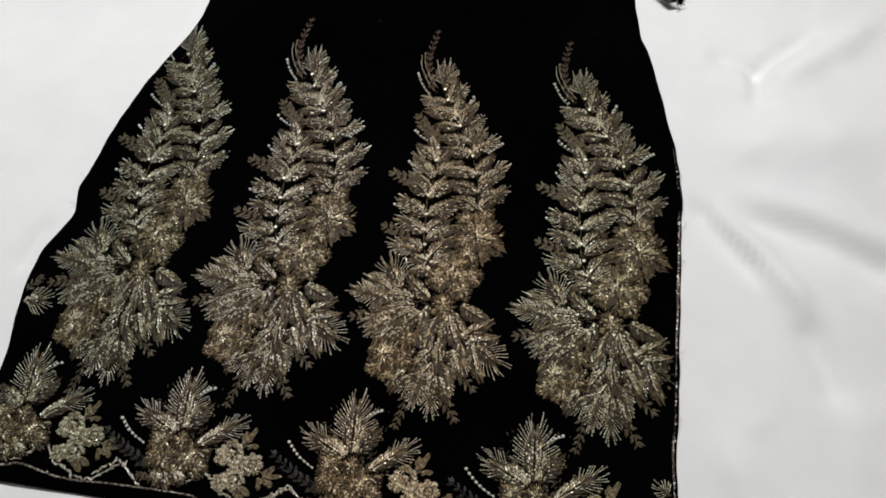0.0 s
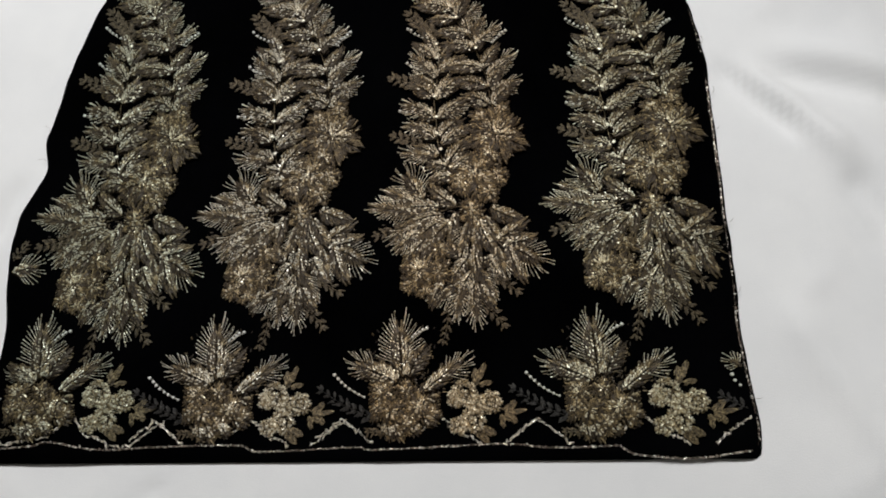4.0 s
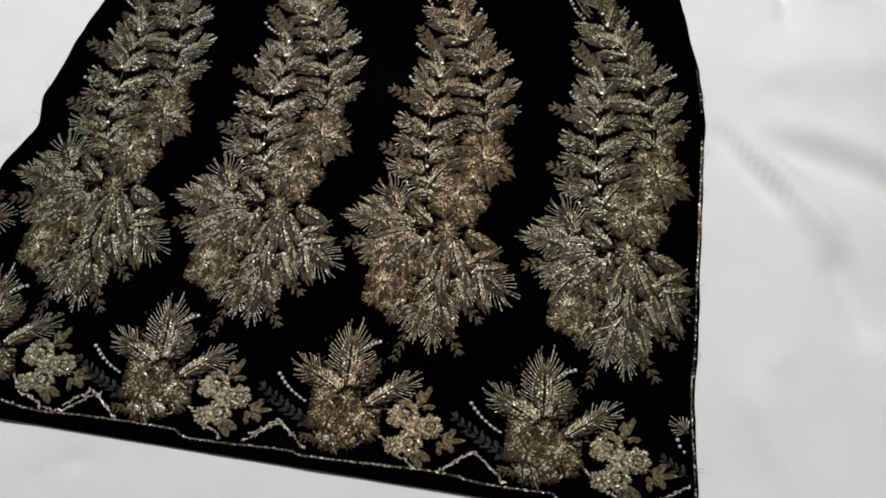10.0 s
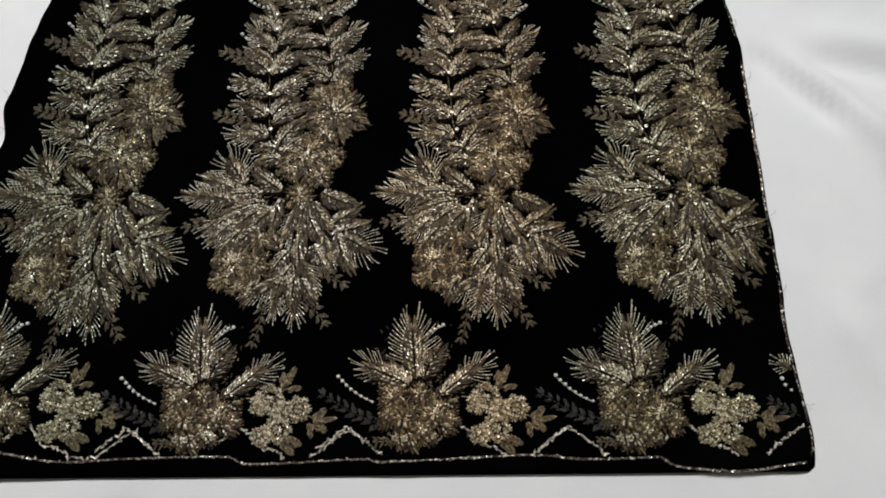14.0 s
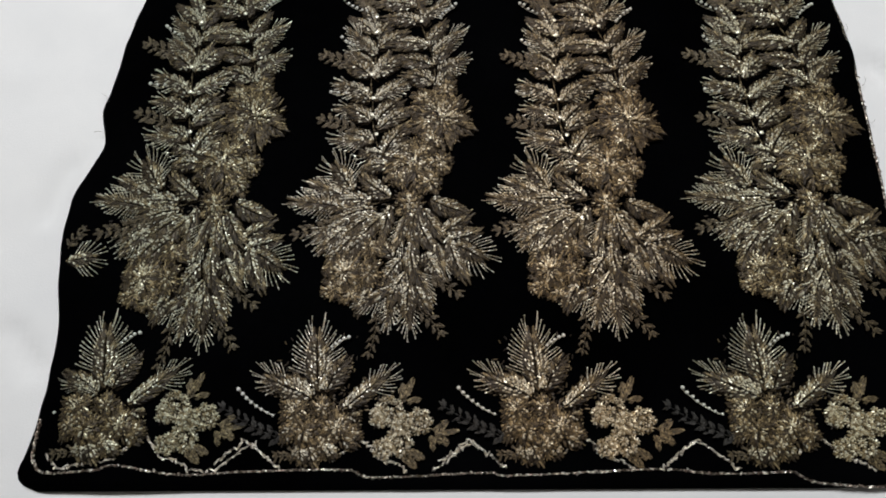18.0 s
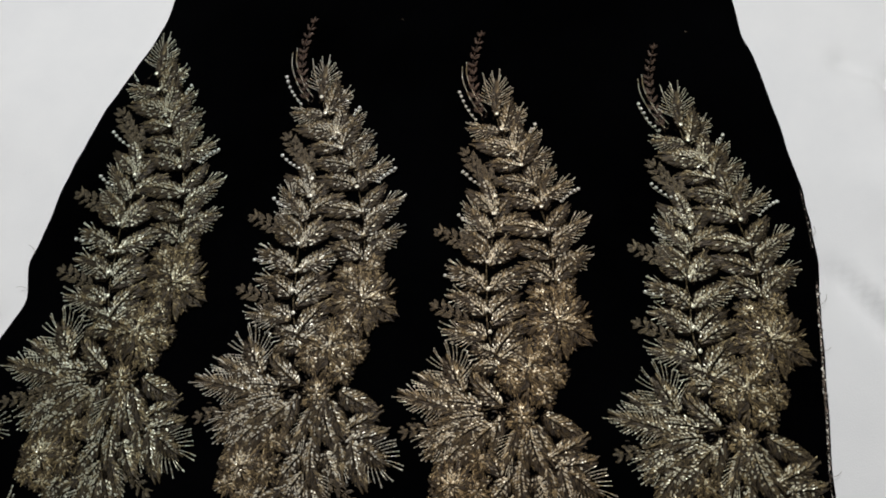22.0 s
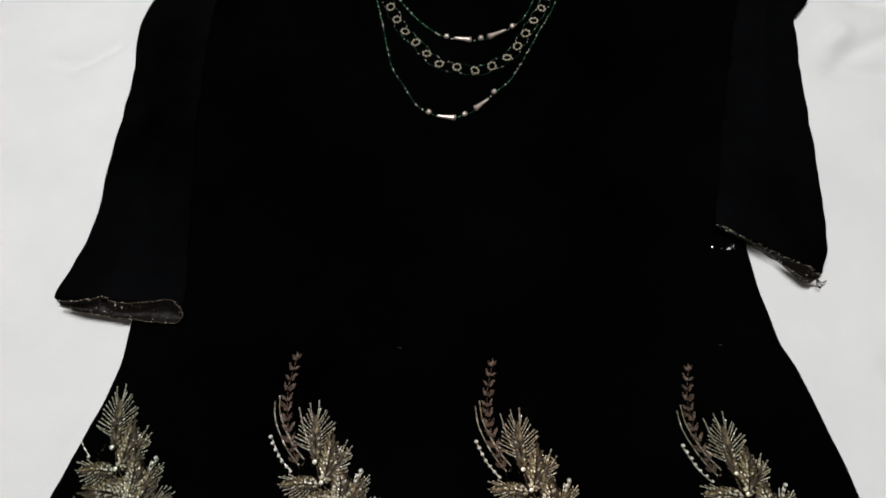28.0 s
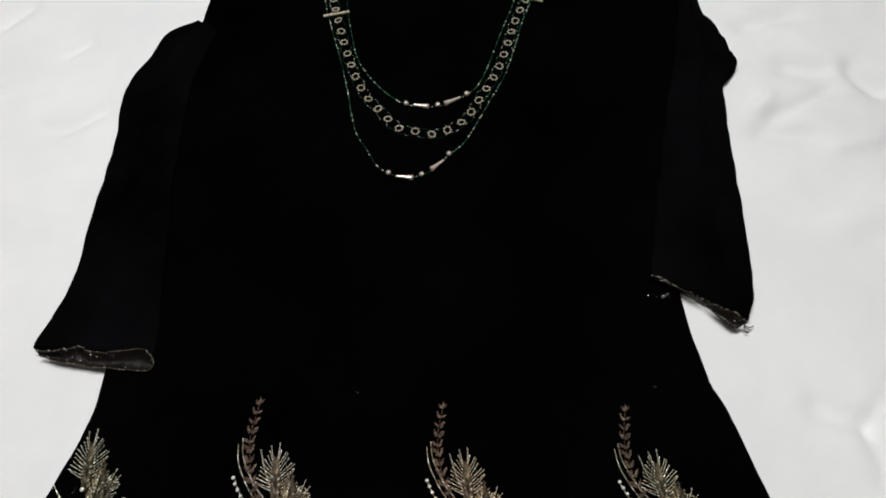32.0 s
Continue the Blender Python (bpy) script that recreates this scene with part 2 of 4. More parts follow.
CREASES_SIDE_B = [
    (0.335, 0.262, 0.385, 0.199, 0.01, -0.009), (0.35, 0.262, 0.42, 0.175, 0.012, 0.0081), (0.384, 0.257, 0.5, 0.205, 0.014, -0.0072),
    (0.39, 0.275, 0.54, 0.222, 0.018, 0.0072), (0.422, 0.152, 0.445, 0.095, 0.01, -0.0063), (0.4, 0.432, 0.45, 0.488, 0.01, -0.0072),
    (0.393, 0.384, 0.402, 0.432, 0.01, -0.0063), (0.42, 0.425, 0.51, 0.5, 0.016, 0.0072), (0.36, 0.33, 0.48, 0.34, 0.03, 0.0054),
    (0.36, 0.04, 0.42, -0.06, 0.016, 0.0054), (0.359, 0.457, 0.403, 0.432, 0.012, -0.0064),
]
CREASES_SLEEVE = [
    (0.42, 0.62, 0.56, 0.66, 0.02, 0.0054), (0.4, 0.82, 0.58, 0.76, 0.02, -0.0054), (0.393, 0.739, 0.469, 0.787, 0.008, -0.0058),
    (0.379, 0.754, 0.401, 0.775, 0.008, 0.0058), (0.378, 0.726, 0.433, 0.722, 0.009, -0.0058), (0.446, 0.706, 0.499, 0.718, 0.01, 0.0058),
    (0.424, 0.82, 0.475, 0.81, 0.012, -0.0067), (0.495, 0.817, 0.522, 0.778, 0.012, -0.0096), (0.393, 0.87, 0.455, 0.893, 0.01, -0.0064),
]
WRINKLES = CREASES_SIDE_A + [(*c[:5], c[5] * 1.2) for c in CREASES_SIDE_B] + CREASES_SLEEVE


def sheet_height(x, y):
    z = 0.004 * wave(x, y, 0.31, 3.1) + 0.0026 * wave(x, y, 0.09, 7.7) + 0.0007 * wave(x, y, 0.03, 1.3)
    ridge = max(1 - 2.2 * abs(wave(x, y, 0.13, 5.3)), 0.0) ** 3
    z += 0.0024 * ridge * (step((x - 0.33) / 0.07) + 0.5 * step((-0.31 - x) / 0.07) + 0.5 * step((-0.07 - y) / 0.05))
    for x0, y0, x1, y1, w, h in WRINKLES:
        dx, dy = x1 - x0, y1 - y0
        s = ((x - x0) * dx + (y - y0) * dy) / (dx * dx + dy * dy)
        if -0.4 < s < 1.4:
            off = ((x - x0) * dy - (y - y0) * dx) / math.hypot(dx, dy) + 0.006 * wave(x, y, 0.06, h * 900)
            z += h * math.exp(-((off / w) ** 2)) * math.exp(-((max(abs(s - 0.5) - 0.35, 0) / 0.25) ** 2))
    if z > 0:
        z *= step((abs(x - 0.01) - 0.30) / 0.06)
    return SHEET_Z + z + sag(x, y)


def build_sheet():
    xs = np.r_[np.linspace(-1.0, -0.55, 12), np.linspace(-0.54, 0.72, 211), np.linspace(0.75, 1.1, 10)]
    ys = np.r_[np.linspace(-0.8, -0.26, 14), np.linspace(-0.25, 1.1, 226), np.linspace(1.12, 1.5, 10)]
    s = Soup()
    v = [(x, y, sheet_height(x, y)) for y in ys for x in xs]
    n = len(xs)
    f = [(j * n + i, j * n + i + 1, (j + 1) * n + i + 1, (j + 1) * n + i) for j in range(len(ys) - 1) for i in range(n - 1)]
    s.add(v, f, SHEET)
    ob = new("bed_sheet", s.mesh("bed_sheet", True))
    tagged(ob, "white cotton bed sheet with soft creases, spread flat", "bed sheet")


def box(name, lo, hi, mat, label="", category="", kind=""):
    s = Soup()
    (a, b, c), (d, e, f) = lo, hi
    s.add([(x, y, z) for z in (c, f) for y in (b, e) for x in (a, d)], [(0, 2, 3, 1), (4, 5, 7, 6), (0, 1, 5, 4), (2, 6, 7, 3), (0, 4, 6, 2), (1, 3, 7, 5)], mat)
    return tagged(new(name, s.mesh(name)), label, category, kind=kind)


build_sheet()
box("mattress", (-1.0, -0.8, -0.30), (1.1, 1.5, -0.022), SHEET, "thick mattress under the white sheet", "mattress")
box("divan", (-0.98, -0.78, -0.60), (1.08, 1.48, -0.305), PLASTER, "plain low divan under the mattress", "bed")
box("floor", (-2.2, -2.2, -0.70), (2.4, 2.8, -0.60), PLASTER, kind="structure")
box("ceiling", (-2.2, -2.2, 1.9), (2.4, 2.8, 2.0), PLASTER, kind="structure")
box("wall_west", (-2.3, -2.2, -0.6), (-2.2, 2.8, 1.9), PLASTER, kind="structure")
box("wall_east", (2.4, -2.2, -0.6), (2.5, 2.8, 1.9), PLASTER, kind="structure")
box("wall_south", (-2.2, -2.3, -0.6), (2.4, -2.2, 1.9), PLASTER, kind="structure")
box("wall_north", (-2.2, 2.8, -0.6), (2.4, 2.9, 1.9), PLASTER, kind="structure")

# ---- the dress ----
dress = tagged(new("dress"), "black velvet dress with gold embroidery, laid on a white sheet", "dress")
dress.location = (0, 0, SHEET_Z)
LIFT = -SHEET_Z
# outlines in millimetres on the bed: side seams, sleeves, cuffs, trims and marks of the embroidery
SIDE_A = [(-287, -67), (-298, -62), (-302, -54), (-298, -41), (-295, -17), (-293, 17), (-294, 52), (-299, 81), (-302, 112), (-301, 144), (-293, 170),
    (-284, 195), (-290, 224), (-286, 247), (-281, 290), (-271, 340), (-259, 383), (-246, 420), (-233, 461), (-229, 502), (-230, 530), (-244, 613),
    (-246, 708), (-246, 800), (-235, 883), (-207, 897), (-199, 939), (-189, 1013), (-139, 1061)]
SIDE_B = [(315, -65), (323, -63), (326, -47), (326, -30), (323, -1), (321, 42), (323, 65), (323, 112), (323, 162), (323, 226), (324, 263), (321, 296),
    (316, 330), (308, 365), (300, 404), (293, 439), (285, 463), (279, 481), (273, 526), (271, 557), (274, 601), (292, 687), (317, 792), (337, 862),
    (350, 913), (359, 967), (355, 1035)]
SLEEVE_A = [(-294, 521), (-293, 529), (-283, 553), (-273, 585), (-271, 647), (-266, 702), (-265, 743), (-269, 786), (-263, 820), (-249, 847), (-236, 884), (-205, 900)]
SLEEVE_A_IN = [(-185, 510), (-190, 578), (-197, 667), (-199, 754), (-196, 828), (-179, 884)]
SLEEVE_B = [(323, 528), (333, 555), (338, 605), (342, 653), (345, 705), (352, 779), (358, 790), (374, 811), (371, 825), (369, 829), (368, 845), (365,
    850), (362, 864), (357, 876), (352, 882), (350, 904), (348, 922)]
SLEEVE_B_IN = [(244, 571), (257, 620), (274, 694), (297, 777), (313, 837), (325, 886), (333, 912)]
CUFF_A = [(-285, 516), (-267, 516), (-249, 519), (-243, 515), (-228, 513), (-209, 514), (-195, 515), (-185, 508), (-182, 502)]
CUFF_A_BACK = [(-286, 514), (-268, 508), (-248, 504), (-228, 501), (-199, 498), (-188, 498), (-184, 503)]
CUFF_B = [(243, 570), (265, 556), (287, 543), (304, 534), (317, 524)]
CUFF_B_BACK = [(248, 571), (268, 558), (285, 544), (297, 530), (307, 521), (318, 524)]
HEM_LINE = [(-290, -19), (-291, -39), (-289, -49), (-280, -55), (-250, -53), (-235, -50), (-195, -56), (-144, -54), (-81, -53), (-60, -58), (15, -55),
    (35, -57), (132, -53), (170, -56), (218, -55), (223, -56), (233, -61), (259, -64), (283, -64), (303, -61), (316, -59)]
SEAM_LINE = [(319, -59), (323, -47), (322, -31), (321, -14), (319, 11), (318, 42), (319, 65), (319, 112), (320, 161), (320, 225), (319, 262), (317,
    295), (313, 327)]
SCALLOP = [(-15, -48), (4, -33), (20, -43), (30, -52), (65, -46), (85, -31), (93, -39), (97, -45), (111, -48), (117, -53), (135, -53), (152, -40),
    (162, -34)]
MARKS = [((-281, 149), (-121, 86), (-223, 448)), ((-136, 150), (32, 94), (-75, 434)), ((19, 153), (182, 88), (75, 426)), ((172, 151), (333, 86), (222,
    420))]
BLOOM_STEPS = [(-304, 0), (-155, -1), (0, 0), (156, -1)]
PLUME = [(66, 382), (58, 402), (55, 420), (54, 439), (59, 462)]
ARC = [(66, 383), (56, 396), (47, 415), (45, 430)]
ARC_SHORT = [(72, 397), (67, 410), (63, 424)]
INNER = [(-39, 919), (-31, 865), (-22, 831), (-6, 804), (12, 784), (28, 773), (60, 769), (90, 783), (106, 802), (119, 835), (132, 872), (143, 900),
    (149, 918)]
MIDDLE = [(-55, 926), (-47, 891), (-39, 857), (-29, 822), (-16, 789), (0, 767), (20, 743), (39, 738), (56, 734), (73, 741), (88, 752), (105, 780),
    (122, 811), (134, 842), (145, 878), (160, 915)]
OUTER = [(-63, 921), (-54, 880), (-43, 838), (-33, 792), (-24, 744), (-10, 716), (-1, 699), (11, 689), (27, 684), (43, 686), (59, 696), (70, 709),
    (86, 724), (104, 756), (118, 783), (131, 808), (144, 847), (154, 881), (165, 910)]
INNER_BEADS = [(28, 773), (35, 771), (51, 768), (60, 770), (67, 771), (84, 779), (90, 783)]
OUTER_BEADS = [(11, 689), (18, 685), (35, 682), (43, 686), (52, 691), (65, 702), (70, 709)]
BARS = [(-63, 899), (-37, 904), (164, 917), (178, 911)]
SPECKS = [(-12, 475), (234, 472), (251, 553), (255, 554)]

def panel(edge_a, edge_b, rows, cols, height, floor, mat, ripple=0.0, seed=0.0, wobble=0.0):
    """Two layers of cloth between two edges, joined along the sides with a soft fold; height and floor: functions of (u, v)."""
    a, b = spline(edge_a, rows) / 1000, spline(edge_b, rows) / 1000
    s, v, f = Soup(), [], []
    us = 0.5 - 0.5 * np.cos(np.linspace(0, math.pi, cols))
    us = 0.5 * us + 0.5 * np.linspace(0, 1, cols)
    for layer in (1, 0):
        for j in range(rows):
            for u in us:
                x, y = a[j] * (1 - u) + b[j] * u
                edge = min(u, 1 - u)
                x += wobble * wave(y, u, 0.02, seed) * math.exp(-edge * 12)
                lo = floor(u, j / (rows - 1))
                puff = (1 - (1 - min(edge / 0.03, 1)) ** 2.5) ** 0.5
                top = height(u, j / (rows - 1)) * puff * (1 + ripple * wave(x, y, 0.07, seed)) + ripple * 0.004 * wave(x, y, 0.16, seed + 2) * puff
                v.append((x, y, lo + (max(top, 0.0004) if layer else 0.0)))
    n = rows * cols
    for j in range(rows - 1):
        for i in range(cols - 1):
            q = j * cols + i
            f.append((q, q + 1, q + cols + 1, q + cols))
            f.append((n + q, n + q + cols, n + q + cols + 1, n + q + 1))
    for i in range(cols - 1):
        f.append((n + i, n + i + 1, i + 1, i))
        q = (rows - 1) * cols + i
        f.append((q, q + 1, n + q + 1, n + q))
    for j in range(rows - 1):
        q = j * cols
        f.append((q, q + cols, n + q + cols, n + q))
        q += cols - 1
        f.append((q + cols, q, n + q, n + q + cols))
    s.add(v, f, mat)
    return s


part("front_panel", panel(SIDE_A, SIDE_B, 230, 90, lambda u, v: 0.006 * min(1.0, 0.45 + v * 60), lambda u, v: 0.0, VELVET, 0.04, 1.0, 0.0012).mesh("front_panel", True), dress, label="flared black velvet front")
part("sleeve", panel(SLEEVE_A, SLEEVE_A_IN, 90, 40, lambda u, v: 0.010 - 0.0085 * step((u - 0.5) / 0.45), lambda u, v: 0.007 * step((u - 0.25) / 0.35), NAP_SHEEN, 0.25, 5.0, 0.002).mesh("sleeve", True), dress, label="black velvet half sleeve")
part("sleeve", panel(SLEEVE_B, SLEEVE_B_IN, 90, 40, lambda u, v: 0.010 + 0.004 * math.sin(u * 9) * v * (1 - u) - 0.0085 * step((u - 0.5) / 0.45), lambda u, v: 0.007 * step((u - 0.25) / 0.35), NAP_SHEEN, 0.25, 9.0, 0.003).mesh("sleeve", True), dress, label="black velvet half sleeve, creased at the shoulder")


def cuff(front, back, z_front, z_back, seed, wide=1.0):
    """The open end of a sleeve: the lining of its lower layer and a crinkled stitched rim round the mouth."""
    a, b = spline(front, 40) / 1000, spline(back, 40) / 1000
    s, v, f = Soup(), [], []
    for j in range(40):
        for k in range(7):
            t = k / 6
            x, y = a[j] * (1 - t) + b[j] * t
            z = z_front * (1 - t) + z_back * t - 0.004 * math.sin(t * math.pi) + 0.0018 * wave(x, y, 0.008, seed)
            v.append((x, y, z))
    f = [(j * 7 + k, j * 7 + k + 1, (j + 1) * 7 + k + 1, (j + 1) * 7 + k) for j in range(39) for k in range(6)]
    s.add(v, f, LINING)
    part("cuff_lining", s.mesh("cuff_lining", True), dress, label="dark brown satin lining")
    r = Soup()
    for line, z0 in ((a, z_front), (b, z_back)):
        pts = [(x + 0.0012 * wave(x, y, 0.006, seed + 2), y + 0.0014 * wave(x, y, 0.005, seed), z0 + 0.001 + 0.0015 * wave(x, y, 0.007, seed + 4)) for x, y in line]
        r.tube(pts, 0.0003 * wide, BROWN, 5)
        # rim stitching; the many silver ones stand in for its white glints
        for i, (x, y, z) in enumerate(pts[:-1]):
            for k in range(2):
                g, d = random.uniform(-1, 1), random.uniform(0, 0.0022)
                if random.random() < 0.6:
                    r.stitch((x + d, y - 0.0004 * g, z), (x + d + 0.0011, y + 0.0005 * g, z + 0.0003), random.uniform(0.0003, 0.0007) * wide, 0.0004, SILVER if random.random() < 0.65 else BRONZE)
    # sparkle of the satin lining, scattered over it as short bright stitches
    for i in range(46):
        j, t = random.randrange(2, 38), random.random()
        x, y = a[j] * (1 - t) + b[j] * t
        z = z_front * (1 - t) + z_back * t - 0.004 * math.sin(t * math.pi) + 0.0022
        d = random.uniform(-0.9, 0.9)
        r.stitch((x, y, z), (x + 0.0016 * math.cos(d), y + 0.0016 * math.sin(d), z), random.uniform(0.0003, 0.0006), 0.0003, SILVER if random.random() < 0.2 else BRONZE)
    part("cuff_rim", r.mesh("cuff_rim"), dress, label="crinkled silvery stitched cuff rim, glints put in as silver stitches")


cuff(CUFF_A, CUFF_A_BACK, 0.014, 0.0095, 3.0)
cuff(CUFF_B, CUFF_B_BACK, 0.014, 0.0085, 8.0, 0.6)

# ---- embroidery: the drawing of one tall motif and one border bloom, in millimetres and degrees ----
# kind, base x, base y, heading, length, width to length, side of the fringe
CROWN_TOP = [
    ('feather', 78, 382, 95, 40.6, 0.55, 0),
    ('leaf', 84, 370, 72, 31.0, 0.42, 1),
    ('feather', 85, 369, 58, 29.4, 0.42, -1),
    ('feather', 83, 368, 170, 29.5, 0.60, 1),
    ('leaf', 97, 350, 157, 36.3, 0.45, 1),
    ('leaf', 95, 350, 80, 31.8, 0.40, 1),
    ('feather', 96, 350, 53, 28.3, 0.56, -1),
    ('leaf', 97, 349, 125, 22.3, 0.45, 1),
    ('fern', 84, 319, 135, 41.5, 0.44, 1),
    ('leaf', 100, 338, 166, 26.6, 0.46, 1),
    ('leaf', 101, 337, 80, 26.9, 0.53, -1),
    ('feather', 102, 337, 39, 27.6, 0.61, -1),
]
RIGHT = [
    ('leaf', 113, 321, 160, 31.7, 0.44, 1),
    ('leaf', 112, 320, 94, 28.2, 0.40, 1),
    ('feather', 115, 318, 65, 26.1, 0.58, -1),
    ('feather', 118, 308, 44, 31.2, 0.52, -1),
    ('leaf', 118, 305, 158, 31.8, 0.46, 1),
    ('leaf', 122, 301, 90, 24.8, 0.35, 1),
    ('leaf', 126, 282, 163, 38.1, 0.37, 1),
    ('leaf', 125, 281, 72, 28.8, 0.44, -1),
    ('feather', 128, 274, 43, 36.6, 0.49, -1),
    ('leaf', 130, 261, 150, 33.4, 0.44, 1),
    ('leaf', 130, 262, 68, 25.5, 0.46, -1),
    ('feather', 132, 257, 25, 30.0, 0.70, -1),
    ('leaf', 130, 245, 146, 26.3, 0.61, 1),
    ('leaf', 132, 242, 58, 27.9, 0.47, -1),
]
LEFT_TOP = [
    ('leaf', 81, 296, 129, 28.5, 0.37, 1),
    ('leaf', 83, 294, 102, 43.5, 0.24, 1),
    ('leaf', 84, 290, 71, 26.7, 0.40, -1),
    ('leaf', 84, 280, 47, 28.4, 0.47, -1),
    ('feather', 80, 276, 125, 36.8, 0.43, 1),
    ('leaf', 82, 275, 115, 27.6, 0.41, 1),
    ('feather', 81, 266, 141, 28.7, 0.55, 1),
    ('fern', 70, 270, 165, 31.2, 0.54, 1),
    ('leaf', 79, 255, 132, 23.8, 0.65, 1),
    ('leaf', 82, 255, 51, 28.7, 0.54, -1),
    ('leaf', 82, 252, 77, 27.8, 0.34, -1),
    ('feather', 79, 239, 156, 33.2, 0.59, 1),
    ('leaf', 83, 232, 50, 31.2, 0.43, -1),
]
LEFT = [
    ('feather', 85, 235, 30, 30.2, 0.56, -1),
    ('leaf', 80, 232, 133, 23.2, 0.66, 1),
    ('feather', 80, 223, 168, 30.5, 0.55, 1),
    ('leaf', 81, 213, 133, 22.7, 0.66, 1),
    ('leaf', 85, 213, 56, 27.5, 0.60, -1),
    ('leaf', 86, 205, 45, 33.0, 0.37, -1),
    ('fern', 72, 208, 161, 31.9, 0.46, 1),
    ('feather', 83, 194, 167, 34.6, 0.47, 1),
    ('leaf', 84, 195, 144, 24.0, 0.54, 1),
    ('leaf', 91, 183, 65, 33.0, 0.51, -1),
    ('leaf', 94, 180, 46, 26.4, 0.48, -1),
    ('drape', 91, 185, 172, 19.4, 0.90, 1),
    ('leaf', 95, 175, 173, 19.2, 0.70, 1),
]
WING = [
    ('feather', 70, 154, 123, 35.2, 1.23, 0),
    ('feather', 73, 146, 158, 44.7, 0.44, -1),
    ('feather', 70, 140, 169, 52.4, 0.39, 0),
    ('fern', 65, 134, -162, 38.1, 0.38, 1),
    ('feather', 71, 132, -154, 35.6, 0.50, 1),
    ('feather', 67, 125, -141, 29.8, 0.55, 1),
    ('leaf', 87, 139, -176, 33.9, 0.40, 1),
    ('leaf', 90, 135, -155, 34.5, 0.38, 1),
    ('leaf', 95, 134, -140, 32.3, 0.40, 1),
    ('leaf', 100, 141, -113, 28.5, 0.37, 1),
    ('leaf', 99, 147, 151, 31.3, 0.44, -1),
    ('leaf', 85, 145, 169, 36.1, 0.38, 1),
    ('leaf', 72, 117, -137, 31.1, 0.43, 1),
    ('leaf', 84, 118, -145, 26.1, 0.49, 1),
]
FAN = [
    ('leaf', 120, 140, -112, 23.5, 0.48, 1),
    ('feather', 112, 136, -105, 40.3, 0.36, -1),
    ('leaf', 116, 131, -96, 25.7, 0.40, 1),
    ('leaf', 118, 135, -77, 38.3, 0.32, 1),
    ('leaf', 123, 137, -70, 31.3, 0.40, 1),
    ('leaf', 128, 144, -36, 31.3, 0.45, 1),
    ('leaf', 132, 113, 22, 32.3, 0.42, 1),
    ('leaf', 139, 109, 2, 27.7, 0.53, 1),
    ('feather', 147, 106, -33, 30.5, 1.32, 0),
    ('leaf', 142, 112, -80, 37.6, 0.36, 1),
    ('feather', 133, 108, -74, 28.2, 0.55, -1),
    ('leaf', 115, 111, -94, 32.2, 0.37, 1),
    ('leaf', 125, 102, -70, 27.7, 0.44, 1),
    ('leaf', 102, 97, 115, 20.2, 0.57, 1),
]
SKIRT = [
    ('leaf', 108, 98, -132, 24.1, 0.50, 1),
    ('leaf', 112, 87, -125, 28.0, 0.42, 1),
    ('feather', 117, 92, -68, 34.2, 0.43, 1),
    ('drape', 101, 76, -149, 29.4, 0.50, 1),
    ('leaf', 115, 81, -102, 30.5, 0.41, 1),
    ('feather', 104, 74, -101, 30.7, 0.48, 0),
    ('feather', 113, 74, -85, 34.1, 0.56, 0),
    ('leaf', 119, 76, -74, 22.7, 0.52, 1),
    ('fern', 127, 82, -31, 27.6, 0.45, 1),
    ('fern', 121, 59, -49, 26.6, 0.45, 1),
    ('fern', 92, 58, -99, 31.6, 0.34, 1),
    ('leaf', 88, 78, -128, 23.5, 0.51, 1),
    ('leaf', 69, 79, 145, 18.6, 0.63, 1),
]
ROSETTES = [
    ('rosette', 136, 213, 23.4),
    ('rosette', 116, 176, 21.8),
    ('rosette', 135, 173, 10.3),
    ('rosette', 128, 158, 9.3),
    ('rosette', 113, 140, 11.0),
    ('rosette', 122, 232, 9.9),
    ('rosette', 140, 238, 9.0),
    ('rosette', 129, 194, 9.6),
    ('rosette', 103, 166, 10.4),
    ('rosette', 67, 89, 15.0),
    ('rosette', 85, 87, 11.9),
    ('rosette', 61, 77, 8.8),
    ('rosette', 85, 107, 9.0),
    ('rosette', 73, 72, 7.4),
]
SEQUINS = [(86, 200), (82, 217), (82, 233), (80, 255), (83, 295), (82, 310), (82, 295), (119, 303), (78, 384), (83, 370), (101, 338)]
PEARLS = [(45, 404, 61, 379, 7), (54, 331, 73, 319, 6), (147, 320, 134, 309, 6), (54, 293, 64, 287, 4), (48, 242, 60, 241, 3), (110, 376, 107, 369, 3)]
BLOOM = [
    ('feather', 54, -1, 94, 53.3, 0.91, 0),
    ('leaf', 59, -1, 70, 29.5, 0.58, -1),
    ('tuft', 50, -5, 153, 45.8, 0.63, 0),
    ('leaf', 51, -3, 139, 28.7, 0.39, 1),
    ('tuft', 71, -12, 36, 46.6, 0.49, 0),
    ('dusk', 32, -33, 153, 50.6, 0.26, 2),
    ('petal', 112, -8, 62, 22.2, 0.30, 1),
    ('petal', 113, -6, 87, 11.7, 0.57, 1),
    ('petal', 116, -8, 15, 11.6, 0.43, 1),
    ('petal', 135, -29, 39, 13.7, 0.47, 1),
    ('petal', 135, -30, 8, 20.2, 0.24, 1),
    ('petal', 136, -30, -35, 11.4, 0.62, 1),
    ('petal', 134, -30, -86, 11.1, 0.51, 1),
    ('petal', 115, -40, -23, 16.2, 0.43, 1),
]
